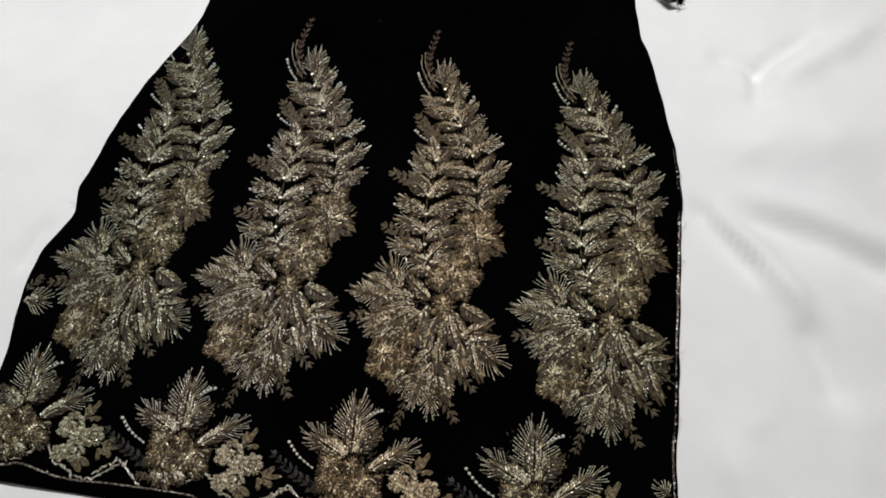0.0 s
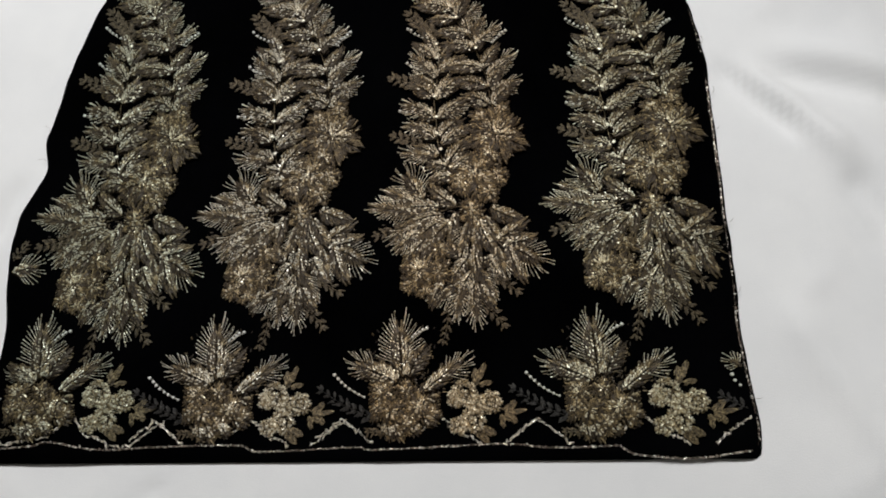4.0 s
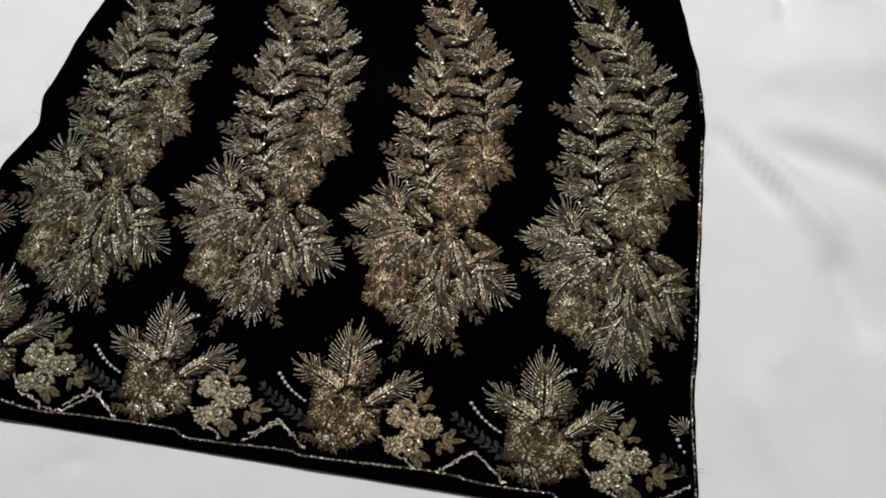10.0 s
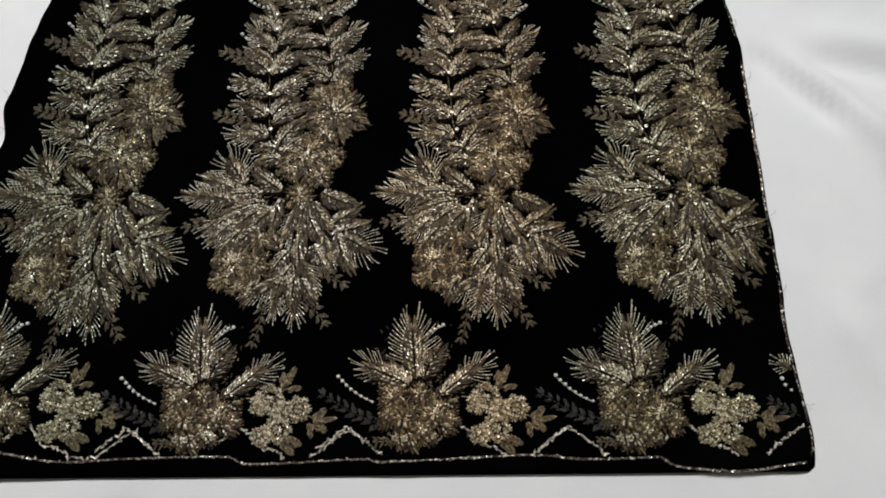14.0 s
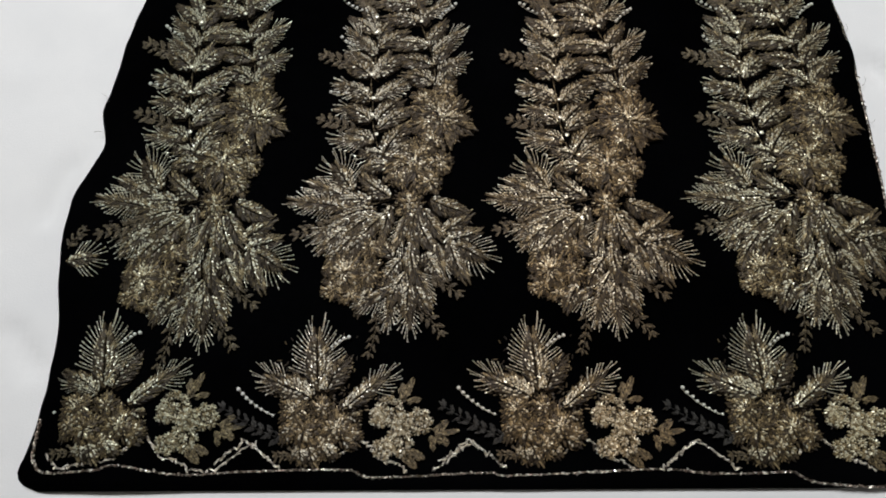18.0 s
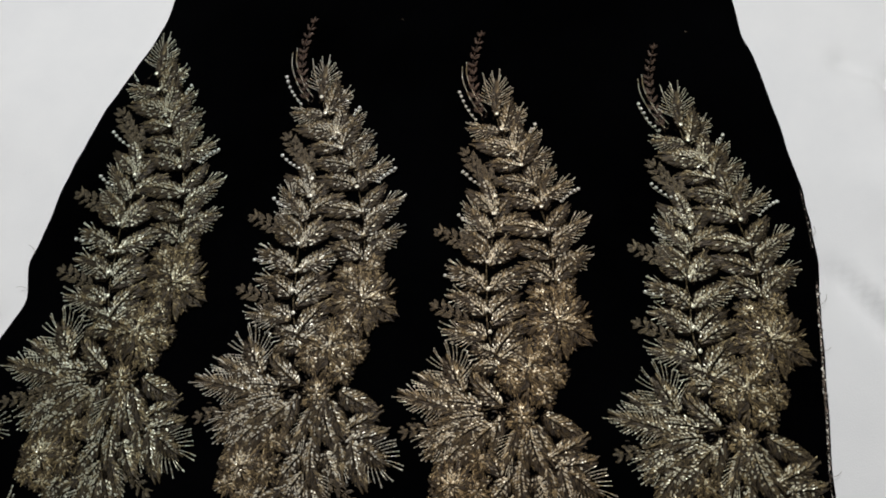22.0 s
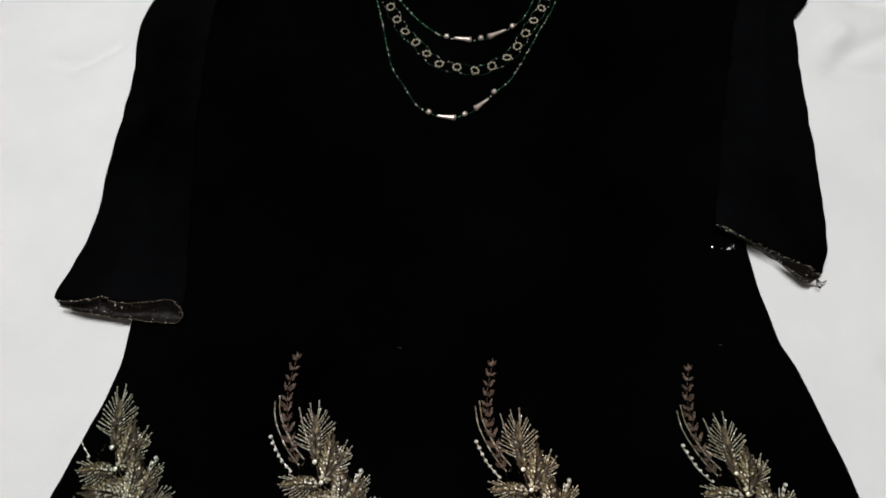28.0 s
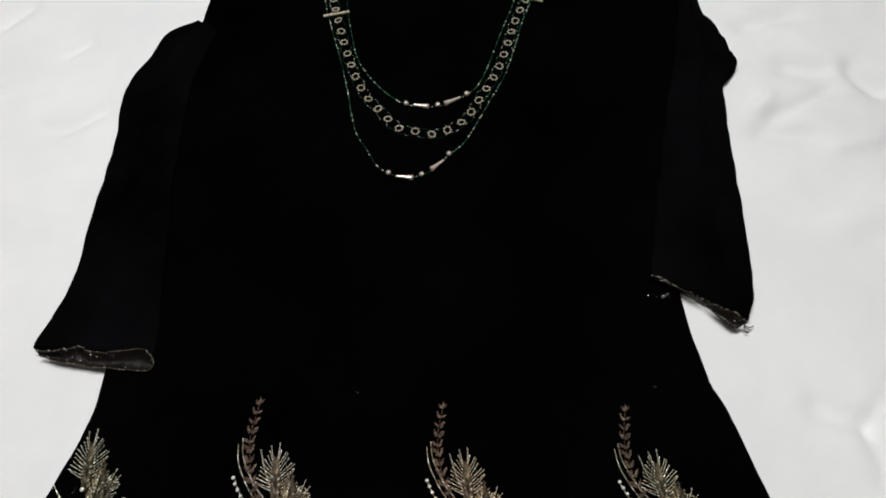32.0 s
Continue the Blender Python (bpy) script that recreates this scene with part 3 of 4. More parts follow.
BLOOM_LOW = [
    ('petal', 112, -41, -45, 16.7, 0.42, 1),
    ('leaf', 77, -17, -15, 6.5, 1.23, 1),
    ('leaf', 43, -35, -93, 14.7, 0.72, 1),
    ('leaf', 49, -37, -82, 14.2, 0.73, 1),
    ('leaf', 61, -36, -64, 12.0, 0.85, 1),
    ('leaf', 73, -32, -43, 11.0, 0.84, 1),
    ('leaf', 36, -26, -135, 11.0, 0.84, 1),
    ('fern', 42, -41, -171, 15.9, 0.55, 1),
]
BLOOM_ROSETTES = [
    ('rosette', 39, -13, 11.0),
    ('rosette', 57, -12, 9.0),
    ('rosette', 68, -25, 12.1),
    ('rosette', 45, -27, 10.5),
    ('rosette', 58, -37, 8.8),
    ('rosette', 35, -25, 7.3),
    ('rosette', 79, -30, 7.2),
    ('berry', 104, -14, 10.6),
    ('berry', 125, -21, 8.9),
    ('berry', 111, -35, 9.6),
    ('berry', 100, -39, 6.8),
    ('berry', 97, -18, 6.5),
    ('berry', 113, -23, 7.3),
]
BLOOM_PEARLS = [(-2, 2, 23, -16, 8), (74, 39, 62, 32, 5)]

SCALE = 0.001


def outline(s):
    """Half width of a leaf at 0..1 of its length, 1 at its widest."""
    return max(math.sin(math.pi * min(s, 1.0) ** 0.88), 0.0) ** 0.62


def pick(mats, weights):
    return random.choices(mats, weights)[0]


def satin(s, ox, oy, head, length, width, lift=0.0, bend=0.0, flecks=1.0, rim=0.0009, vein=0.25, lean=0.24, pitch=0.0011, tone=0.0):
    """A domed leaf of long stitches that run from the vein out to the edge, with a cluster of pale ticks in its lower
    half and, at times, a dark slit along the vein. Light from above is put into the colour: one side of the vein paler,
    the other darker.
    """
    ca, sa = math.cos(head), math.sin(head)
    # the side facing up counts as lit; its shading goes into thread colours
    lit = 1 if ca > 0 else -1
    dome = min(width * 0.11, 0.0018)
    seed = random.uniform(0, 90)

    def at(t, u, up=0.0):
        b = bend * length * t * t
        side = u * width * 0.5 * outline(min(max(t, 0.04), 0.96)) + b
        z = lift + 0.0005 + dome * (1 - min(u * u, 1.0)) * outline(min(max(t, 0.06), 0.94)) + up
        return (ox + ca * t * length - sa * side, oy + sa * t * length + ca * side, z)

    # dark pad wider than the leaf: velvet gap and shadow below its edge
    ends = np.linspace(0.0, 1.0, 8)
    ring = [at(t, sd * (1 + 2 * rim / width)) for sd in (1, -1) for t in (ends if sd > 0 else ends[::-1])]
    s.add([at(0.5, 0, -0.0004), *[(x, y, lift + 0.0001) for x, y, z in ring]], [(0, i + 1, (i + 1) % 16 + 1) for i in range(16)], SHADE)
    bright = flecks * random.choice((0.6, 0.9, 1.3, 1.8))
    tone += random.uniform(-0.08, 0.1)
    n = max(int(length / pitch), 6)
    for i in range(n):
        t = 0.02 + 0.84 * i / n
        for side in (1, -1):
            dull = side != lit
            t1 = min(t + lean * random.uniform(0.8, 1.2), 1.0)
            reach = random.uniform(0.72, 1.2)
            cuts = 2 if width < 0.009 else 3
            for k in range(cuts):
                f0, f1 = max(k - 0.2, 0) / cuts, (k + 1.15) / cuts
                slip = random.gauss(0, 0.0011) / length
                p = at(t + (t1 - t) * f0, side * (0.05 + 0.95 * reach * f0))
                q = at(t + (t1 - t) * f1 + slip, side * (0.05 + 0.95 * reach * min(f1, 1.0)))
                # the shaded side takes darker threads
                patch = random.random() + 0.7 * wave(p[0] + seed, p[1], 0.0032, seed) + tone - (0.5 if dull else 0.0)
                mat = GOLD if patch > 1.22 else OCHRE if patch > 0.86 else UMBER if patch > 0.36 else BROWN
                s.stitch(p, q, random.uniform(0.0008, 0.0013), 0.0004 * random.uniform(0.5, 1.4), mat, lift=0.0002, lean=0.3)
    for i in range(int(length / 0.0032)):
        t, side = random.uniform(0.35, 1.0), random.choice((1, -1))
        k, d = random.gauss(0.5, 0.2), random.uniform(0.0012, 0.0024)
        p = at(t, side * 0.9)
        a = head + side * k
        s.stitch(p, (p[0] + d * math.cos(a), p[1] + d * math.sin(a), lift + 0.0003), 0.0007, 0.0004, pick((PALE, GOLD, OCHRE, UMBER), (0.12, 0.2, 0.34, 0.34)))
    # shadow line on the unlit side of the vein, laid in near-black stitches
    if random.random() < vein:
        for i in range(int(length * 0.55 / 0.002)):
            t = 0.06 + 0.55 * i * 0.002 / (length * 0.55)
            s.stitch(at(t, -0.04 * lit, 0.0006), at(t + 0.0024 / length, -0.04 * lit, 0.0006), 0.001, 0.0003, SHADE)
    for u0, odds, first, last in ((0.14, 0.9, 0.08, 0.74), (0.44, 0.7, 0.05, 0.66), (0.74, 0.36, 0.05, 0.55)):
        if u0 * width * 0.5 < 0.0007 or (u0 > 0.6 and width < 0.01):
            continue
        for i in range(int(length * (last - first) / 0.0019)):
            for side in (1, -1):
                # pale ticks gather on the side painted as lit
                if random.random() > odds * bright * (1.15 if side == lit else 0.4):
                    continue
                t = first + (i + random.uniform(-0.3, 0.3)) * 0.0019 / length
                u, d, k = u0 + random.gauss(0, 0.05), random.uniform(0.0016, 0.0028), random.gauss(0.62, 0.14)
                p = at(t, side * u, 0.0007)
                q = at(t + d * math.cos(k) / length, side * (u + d * math.sin(k) / (width * 0.5)), 0.0006)
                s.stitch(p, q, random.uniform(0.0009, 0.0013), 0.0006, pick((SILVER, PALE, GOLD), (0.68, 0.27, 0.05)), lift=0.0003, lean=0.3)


def fringe(s, ox, oy, head, length, width, side, lift=0.0, cap=0.0125, start=0.12):
    """Beaded barbs that fan out along a feather and round its tip, each with a knot at its end; width: across the whole fringe."""
    ca, sa = math.cos(head), math.sin(head)
    n = max(int(length / 0.0028), 6)
    for sd in (1, -1):
        one = side == 0 or side == sd
        for i in range(n + 1):
            t = i / n
            if (not one and t < 0.74) or t < start:
                continue
            turn = sd * radians(72 - 62 * t ** 2.4 if side == 0 else 66 - 58 * t ** 1.6) + random.uniform(-0.08, 0.08)
            core = width * (0.17 if side == 0 else 0.22) * outline(min(t, 0.93)) + 0.0004
            x, y = ox + ca * t * length * 0.8 - sa * sd * core, oy + sa * t * length * 0.8 + ca * sd * core
            long = width * (0.31 + 0.16 * math.sin(math.pi * min(t, 1)))
            long = min(max(min(long, 0.42 * length), 0.26 * length, 0.0065), cap) * random.uniform(0.8, 1.15)
            dx, dy, bow = math.cos(head + turn), math.sin(head + turn), -sd * random.uniform(-0.04, 0.14)
            m = max(int(long / 0.0021), 2)
            for k in range(m):
                a, b = long * (k - 0.1) / m, long * (k + random.uniform(0.78, 1.0)) / m
                fa, fb = bow * a * a / long, bow * b * b / long
                z = lift + 0.0012 * (1 - k / m)
                s.stitch((x + dx * a - dy * fa, y + dy * a + dx * fa, z), (x + dx * b - dy * fb, y + dy * b + dx * fb, z), random.uniform(0.0006, 0.00078), 0.0006, pick((SILVER, PALE, GOLD), (0.72, 0.24, 0.04)), lean=0.3)
            if random.random() < 0.7:
                s.bead(x + dx * long - dy * bow * long, y + dy * long + dx * bow * long, lift, 0.00062, SILVER, 5)


def blade(s, x, y, head, long, wide, mats, lift=0.0):
    """A small plump leaf filled with short stitches along its length."""
    ca, sa = math.cos(head), math.sin(head)
    for j in range(max(int(long * wide * 1e6 * 0.9), 7)):
        t, o = random.uniform(0.03, 0.8), random.uniform(-1, 1)
        u = o * wide * 0.5 * outline(t + 0.1)
        d, k = min(random.uniform(0.0016, 0.0032), long * 0.5), head - 0.4 * o + random.gauss(0, 0.14)
        px, py = x + ca * t * long - sa * u, y + sa * t * long + ca * u
        z = lift + 0.0004 + 0.0006 * (1 - o * o)
        s.stitch((px, py, z), (px + d * math.cos(k), py + d * math.sin(k), z - 0.0002), random.uniform(0.0007, 0.0011), 0.0003, random.choice(mats), lift=0.0002)


def fern(s, line, width, mats, pitch=0.0058, slant=40):
    """A dull feather: a thin stem along the line with pairs of short plump leaves that shrink towards the tip."""
    far = sum(math.dist(a, b) for a, b in zip(line, line[1:]))
    count = max(int(far / pitch), 4)
    line = spline(line, count * 2 + 1)
    for a, b in zip(line, line[1:]):
        s.stitch((*a, 0.0003), (*b, 0.0003), 0.0009, 0.0005, mats[0])
    for i in range(1, count * 2, 2):
        t = i / (count * 2)
        (x, y), (x1, y1) = line[i], line[i + 1]
        head = math.atan2(y1 - y, x1 - x)
        for sd in (1, -1, 0) if i > count * 2 - 2 else (1, -1):
            reach = width * 0.62 * (0.55 + 0.45 * math.sin(math.pi * (0.25 + 0.65 * t))) * random.uniform(0.85, 1.15)
            blade(s, x, y, head + sd * radians(slant) + random.uniform(-0.15, 0.15), reach, reach * random.uniform(0.42, 0.54), mats, random.uniform(0, 0.0004))


def leaf_mesh(row):
    kind, _, _, angle, size, ratio, side = row
    s, head, length = Soup(), radians(angle), size * SCALE
    width = length * ratio
    tip = np.array((math.cos(head), math.sin(head))) * length
    if kind == "leaf":
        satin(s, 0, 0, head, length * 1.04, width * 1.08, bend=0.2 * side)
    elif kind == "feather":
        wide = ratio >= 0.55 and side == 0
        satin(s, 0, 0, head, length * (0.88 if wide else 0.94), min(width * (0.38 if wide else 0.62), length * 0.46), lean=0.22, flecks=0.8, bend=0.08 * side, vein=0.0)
        fringe(s, 0, 0, head, length * (1.04 if wide else 1.0), width, side, cap=0.0122 if wide else 0.0102, start=0.3 if wide else 0.28)
    elif kind == "tuft":
        satin(s, 0, 0, head, length * 0.86, width * 0.56, flecks=1.3, bend=0.06, vein=1.0, tone=0.08)
        fringe(s, 0, 0, head, length * 1.06, width, 0, cap=0.011, start=0.62)
    elif kind == "drape":
        satin(s, 0, 0, head, length, width * 0.6)
        fringe(s, 0, 0, head, length, width * 1.5, side, cap=0.011)
    elif kind == "petal":
        blade(s, 0, 0, head, length, width, (UMBER, UMBER, OCHRE, FEATHER))
    else:
        fern(s, [(0, 0), tip * 0.5 + np.array((-tip[1], tip[0])) * 0.04, tip], width, (DUSK,) if kind == "dusk" else (FEATHER, FEATHER, FEATHER, UMBER))
    return s.mesh(kind)


def plume_mesh():
    """The thin curved plume at a motif's top, with beaded arcs at its foot."""
    s, base = Soup(), np.array(PLUME[0])
    fern(s, [(np.array(p) - base) * SCALE for p in PLUME], 0.0115, (PLUM,), 0.0074, 34)
    for arc, shifts in ((ARC, (0, 3.2)), (ARC_SHORT, (0,))):
        for shift in shifts:
            line = spline([(np.array(p) - base + (shift, 1.2 * shift)) * SCALE for p in arc], 34)
            for a, b in zip(line, line[1:]):
                s.stitch((*a, 0.0004), (*(a + (b - a) * 0.85), 0.0004), 0.0009, 0.0006, SILVER if random.random() < 0.7 else GOLD)
    return s.mesh("plume")


def rosette_mesh(row):
    kind, _, _, size = row
    s, r = Soup(), size * SCALE * 1.14
    if kind == "rosette":
        for i in range(int(40 + r * 6000)):
            a, d = random.uniform(0, 6.28), r * 0.8 * random.random() ** 0.5
            far = d + random.uniform(0.12, 0.3) * r
            s.stitch((d * math.cos(a), d * math.sin(a), 0.0003), (far * math.cos(a + 0.1), far * math.sin(a + 0.1), 0.0002), 0.0013, 0.0005, random.choice((UMBER, BROWN, SHADE)))
        count, small = (9, 0.0) if r > 0.0145 else (7, 1.0)
        for ring, n, lift, tone in ((1.0, count, 0.0003, 0.0), (0.72, count - 1, 0.0012, 0.08), (0.42, 4, 0.0022, 0.12)):
            for i in range(n):
                a = 2 * math.pi * (i + random.uniform(-0.35, 0.35) + ring) / n
                long = r * ring * random.uniform(0.74, 1.14)
                near = random.uniform(-0.05, 0.12) * r
                satin(s, near * math.cos(a), near * math.sin(a), a + random.uniform(-0.2, 0.2), long * 0.95, long * random.uniform(0.6, 0.85), lift=lift + random.uniform(0, 0.0008), lean=0.3, bend=random.uniform(-0.2, 0.2), flecks=random.choice((0.15, 0.35, 0.7)) + 0.35 * small, vein=0.25, tone=tone + 0.14 * small)
        for i in range(int(r * 1000)):
            a, d = random.uniform(0, 6.28), r * random.uniform(0.1, 0.8)
            far, b = d + random.uniform(0.1, 0.2) * r, a + random.gauss(0, 0.08)
            z = 0.0042 - 0.0022 * d / r
            s.stitch((d * math.cos(a), d * math.sin(a), z), (far * math.cos(b), far * math.sin(b), z - 0.0004), 0.0008, 0.0005, random.choice((OCHRE, OCHRE, UMBER, GOLD, PALE)), lift=0.0003)
    else:
        for i in range(int(40 + r * 9000)):
            a, d = random.uniform(0, 6.28), r * 0.85 * random.random() ** 0.5
            b = random.uniform(0, 6.28)
            s.stitch((d * math.cos(a), d * math.sin(a), 0.0003), (d * math.cos(a) + 0.0028 * math.cos(b), d * math.sin(a) + 0.0028 * math.sin(b), 0.0003), 0.0011, 0.0005, random.choice((UMBER, BROWN, OCHRE)))
        n = max(int(r / 0.0013), 4)
        for i in range(n + 1):
            a = 2 * math.pi * i / n
            cx, cy = (0.68 * r * math.cos(a), 0.68 * r * math.sin(a)) if i < n else (0, 0)
            long = min(r * 0.42, 0.0034)
            for k in range(8):
                b = 2 * math.pi * (k + random.random() * 0.4) / 8
                s.stitch((cx + 0.0007 * math.cos(b), cy + 0.0007 * math.sin(b), 0.001), (cx + long * math.cos(b), cy + long * math.sin(b), 0.0006), 0.0012, 0.0009, pick((SILVER, PALE, GOLD, UMBER), (0.26, 0.42, 0.2, 0.12)), lift=0.0006)
                if random.random() < 0.45:
                    s.bead(cx + long * 0.8 * math.cos(b), cy + long * 0.8 * math.sin(b), 0.0014, 0.0007, PALE, 5)
            s.bead(cx, cy, 0.0014, 0.0007, OCHRE, 6)
    return s.mesh("flower")


def pearl_spots(row):
    """Where the pearls of one slightly bowed string lie, with their sizes."""
    x0, y0, x1, y1, count = row
    for i in range(count):
        t = i / (count - 1)
        bow = 0.06 * math.sin(math.pi * t)
        yield x0 + (x1 - x0) * t + (y1 - y0) * bow, y0 + (y1 - y0) * t - (x1 - x0) * bow, 1.1 - 0.3 * t


def pearl_mesh():
    s = Soup()
    s.bead(0, 0, 0.0012, 0.00142, PEARL, 9)
    return s.mesh("pearl", True)


def sequin_mesh():
    s = Soup()
    s.bead(0, 0, 0.0046, 0.0016, SEQUIN, 10, 0.45)
    s.bead(0, 0, 0.0057, 0.0004, SILVER, 5)
    s.tube([(0, 0, 0.0), (0, 0, 0.0025), (0.0001, 0, 0.0048)], 0.0003, BROWN, 5)
    return s.mesh("sequin")


def ground_mesh(rows, strings, stems, count):
    """The filling between the leaves: stems and loose short stitches of dull thread."""
    s = Soup()
    for pts in stems:
        line = spline(pts, 40) * SCALE
        for a, b in zip(line, line[1:]):
            for k in (-1, 1):
                s.stitch((a[0] + k * 0.0003, a[1], 0.0004), (b[0] - k * 0.0003, b[1], 0.0004), 0.0009, 0.0005, UMBER)
    for r in strings:
        spots = [(x * SCALE, y * SCALE, 0.0012) for x, y, _ in pearl_spots(r)]
        for a, b in zip(spots, spots[1:]):
            s.stitch(a, b, 0.0008, 0.0004, SILVER)
    picks = [r for r in rows if r[0] in ("leaf", "feather", "drape", "tuft")]
    for i in range(count):
        r = random.choice(picks)
        t, w = random.uniform(-0.05, 0.75), random.gauss(0, 0.22) * r[4] * r[5]
        a = radians(r[3])
        x = (r[1] + math.cos(a) * t * r[4] - math.sin(a) * w) * SCALE
        y = (r[2] + math.sin(a) * t * r[4] + math.cos(a) * w) * SCALE
        b, d = a + random.gauss(0, 0.7), random.uniform(0.002, 0.0045)
        s.stitch((x, y, 0.0003), (x + d * math.cos(b), y + d * math.sin(b), 0.0002), 0.0011, 0.0005, random.choice((BROWN, BROWN, UMBER) if y < 0.175 else (SHADE, SHADE, BROWN)))
    return s.mesh("ground_stitches")


def edge_a(y):
    return np.interp(y, [p[1] for p in SIDE_A[2:]], [p[0] for p in SIDE_A[2:]])


def edge_b(y):
    return np.interp(y, [p[1] for p in SIDE_B[2:]], [p[0] for p in SIDE_B[2:]])


def drawing(rows, flowers, pearls, sequins):
    """The pieces of one motif: name, mesh, base and reach, built once and shared by its repeats."""
    out = []
    for r in rows:
        tip = (r[1] + r[4] * math.cos(radians(r[3])), r[2] + r[4] * math.sin(radians(r[3])))
        name = {"leaf": "leaf", "feather": "fringed_leaf", "drape": "fringed_leaf", "tuft": "fringed_leaf", "fern": "fern_leaf", "dusk": "fern_leaf", "petal": "petal"}[r[0]]
        out.append((name, leaf_mesh(r), (r[1], r[2]), tip))
    if sequins:
        out.append(("plume", plume_mesh(), PLUME[0], PLUME[-1]))
    for r in flowers:
        out.append(("flower" if r[0] == "rosette" else "beaded_flower", rosette_mesh(r), (r[1], r[2]), (r[1], r[2])))
    pearl = pearl_mesh()
    for r in pearls:
        for x, y, size in pearl_spots(r):
            out.append(("pearl", pearl, (x, y), (x, y), size))
    shared = sequin_mesh() if sequins else None
    for x, y in sequins:
        out.append(("sequin", shared, (x, y), (x, y)))
    return out


def place_motif(name, ground, pieces, m, label, skip=(), tint=(1, 1, 1, 1)):
    """One repeat of a motif on the velvet, m: how the drawing lies there; pieces that would pass the side seams are left out or taken in."""
    root = part(name, ground.copy() if ground else None, dress, label=label)
    root.matrix_parent_inverse, root.color = m, tint
    if ground:
        bm = bmesh.new()
        bm.from_mesh(root.data)
        outside = []
        for v in bm.verts:
            w = m @ v.co
            if not edge_a(w.y * 1000) / 1000 + 0.004 < w.x < edge_b(w.y * 1000) / 1000 - 0.005:
                outside.append(v)
        bmesh.ops.delete(bm, geom=outside, context="VERTS")
        bm.to_mesh(root.data)
        bm.free()
    for kind, me, base, tip, *grade in pieces:
        if kind in skip:
            continue
        b, t = (m @ Vector((*p, 0)) * 1.0 for p in ((base[0] * SCALE, base[1] * SCALE), (tip[0] * SCALE, tip[1] * SCALE)))
        size = 1.0
        lo, hi = edge_a(b.y * 1000) / 1000 + 0.004, edge_b(b.y * 1000) / 1000 - 0.004
        if not lo < b.x < hi:
            continue
        for limit, sign in ((lo + 0.010, -1), (hi - (0.009 if kind == "fringed_leaf" else 0.004), 1)):
            over = sign * (t.x - limit)
            if over > 0:
                size = min(size, 1 - over / max(abs(t.x - b.x), 1e-4))
        if size < 0.45:
            continue
        ob = part(kind, me, root, (base[0] * SCALE, base[1] * SCALE, random.uniform(0.0002, 0.0026)))
        ob.scale = (grade[0],) * 3 if grade else (size, size, 1)
        ob.color = (tint[0] * 1.04, tint[1], tint[2] * 0.93, 1) if kind == "flower" else tint


def lie(src, dst):
    """The plane map that takes three marks of the drawing to where they lie on this repeat."""
    a = np.array([[*p, 1] for p in src], float)
    k = np.linalg.solve(a, np.array(dst, float))
    return Matrix(((k[0, 0], k[1, 0], 0, k[2, 0] * SCALE), (k[0, 1], k[1, 1], 0, k[2, 1] * SCALE), (0, 0, 1, LIFT + 0.0003), (0, 0, 0, 1)))


TALL = CROWN_TOP + RIGHT + LEFT_TOP + LEFT + WING + FAN + SKIRT
STEMS = [
    [(78, 383), (83, 370), (97, 350), (101, 338), (113, 320), (119, 303), (126, 281), (130, 261), (131, 241)],
    [(80, 317), (83, 294), (82, 274), (79, 255), (81, 235), (82, 216), (85, 198), (91, 182)],
    [(96, 181), (107, 154), (113, 135), (115, 102), (113, 74), (106, 48)], [(109, 149), (85, 143), (68, 138), (41, 137)], [(120, 135), (137, 112), (151, 104), (169, 92)],
]
tall_pieces = drawing(TALL, ROSETTES, PEARLS, SEQUINS)
tall_ground = ground_mesh(TALL, PEARLS, STEMS, 3000)
# thread tint of each repeat: first darker and greener, third warmer, fourth slightly olive
THREAD_TINTS = [(0.82, 0.88, 0.82, 1), (1.02, 1.02, 1.0, 1), (1.07, 1.0, 0.9, 1), (0.93, 0.95, 0.86, 1)]
TALL_LABEL = "tall leafy gold embroidery motif with beaded fringes"
for i, marks in enumerate(MARKS):
    place_motif("tall_motif", tall_ground, tall_pieces, lie(MARKS[2], marks), TALL_LABEL, ("plume",) if i == 0 else (), THREAD_TINTS[i])
# the neighbouring repeats that run into the side seams
FLAT = Matrix.Translation((0, 0, LIFT + 0.0003))
CUT_TALL = [("feather", -292, 94, 11, 25, 1.15, 0), ("fern", -293, 104, 58, 19, 0.5, 1)]
place_motif("tall_motif", None, drawing(CUT_TALL, [], [], []), FLAT, "tip of a gold embroidery motif cut by the side seam", (), THREAD_TINTS[0])
CUT_BLOOM = [("feather", 316, 2, 145, 11, 0.9, 0), ("dusk", 317, -29, 150, 21, 0.45, 2)]
place_motif("border_bloom", None, drawing(CUT_BLOOM, [], [(308, -4, 313, -12, 3)], []), FLAT, "fringed tip of a border bloom cut by the side seam", (), THREAD_TINTS[3])

BLOOMS = BLOOM + BLOOM_LOW
bloom_pieces = drawing(BLOOMS, BLOOM_ROSETTES, BLOOM_PEARLS, [])
bloom_ground = ground_mesh(BLOOMS, BLOOM_PEARLS, [], 1300)
for (dx, dy), turn in zip(BLOOM_STEPS, (1.5, 0.5, 0, -0.5)):
    m = Matrix.Translation((dx * SCALE, dy * SCALE, LIFT + 0.0003)) @ pose(0, 0, 0, 0, 0, turn)
    place_motif("border_bloom", bloom_ground if abs(dx) < 200 else None, bloom_pieces, m, "gold embroidered border bloom with fringed leaves", (), THREAD_TINTS[min(max(round(dx / 155) + 2, 0), 3)])


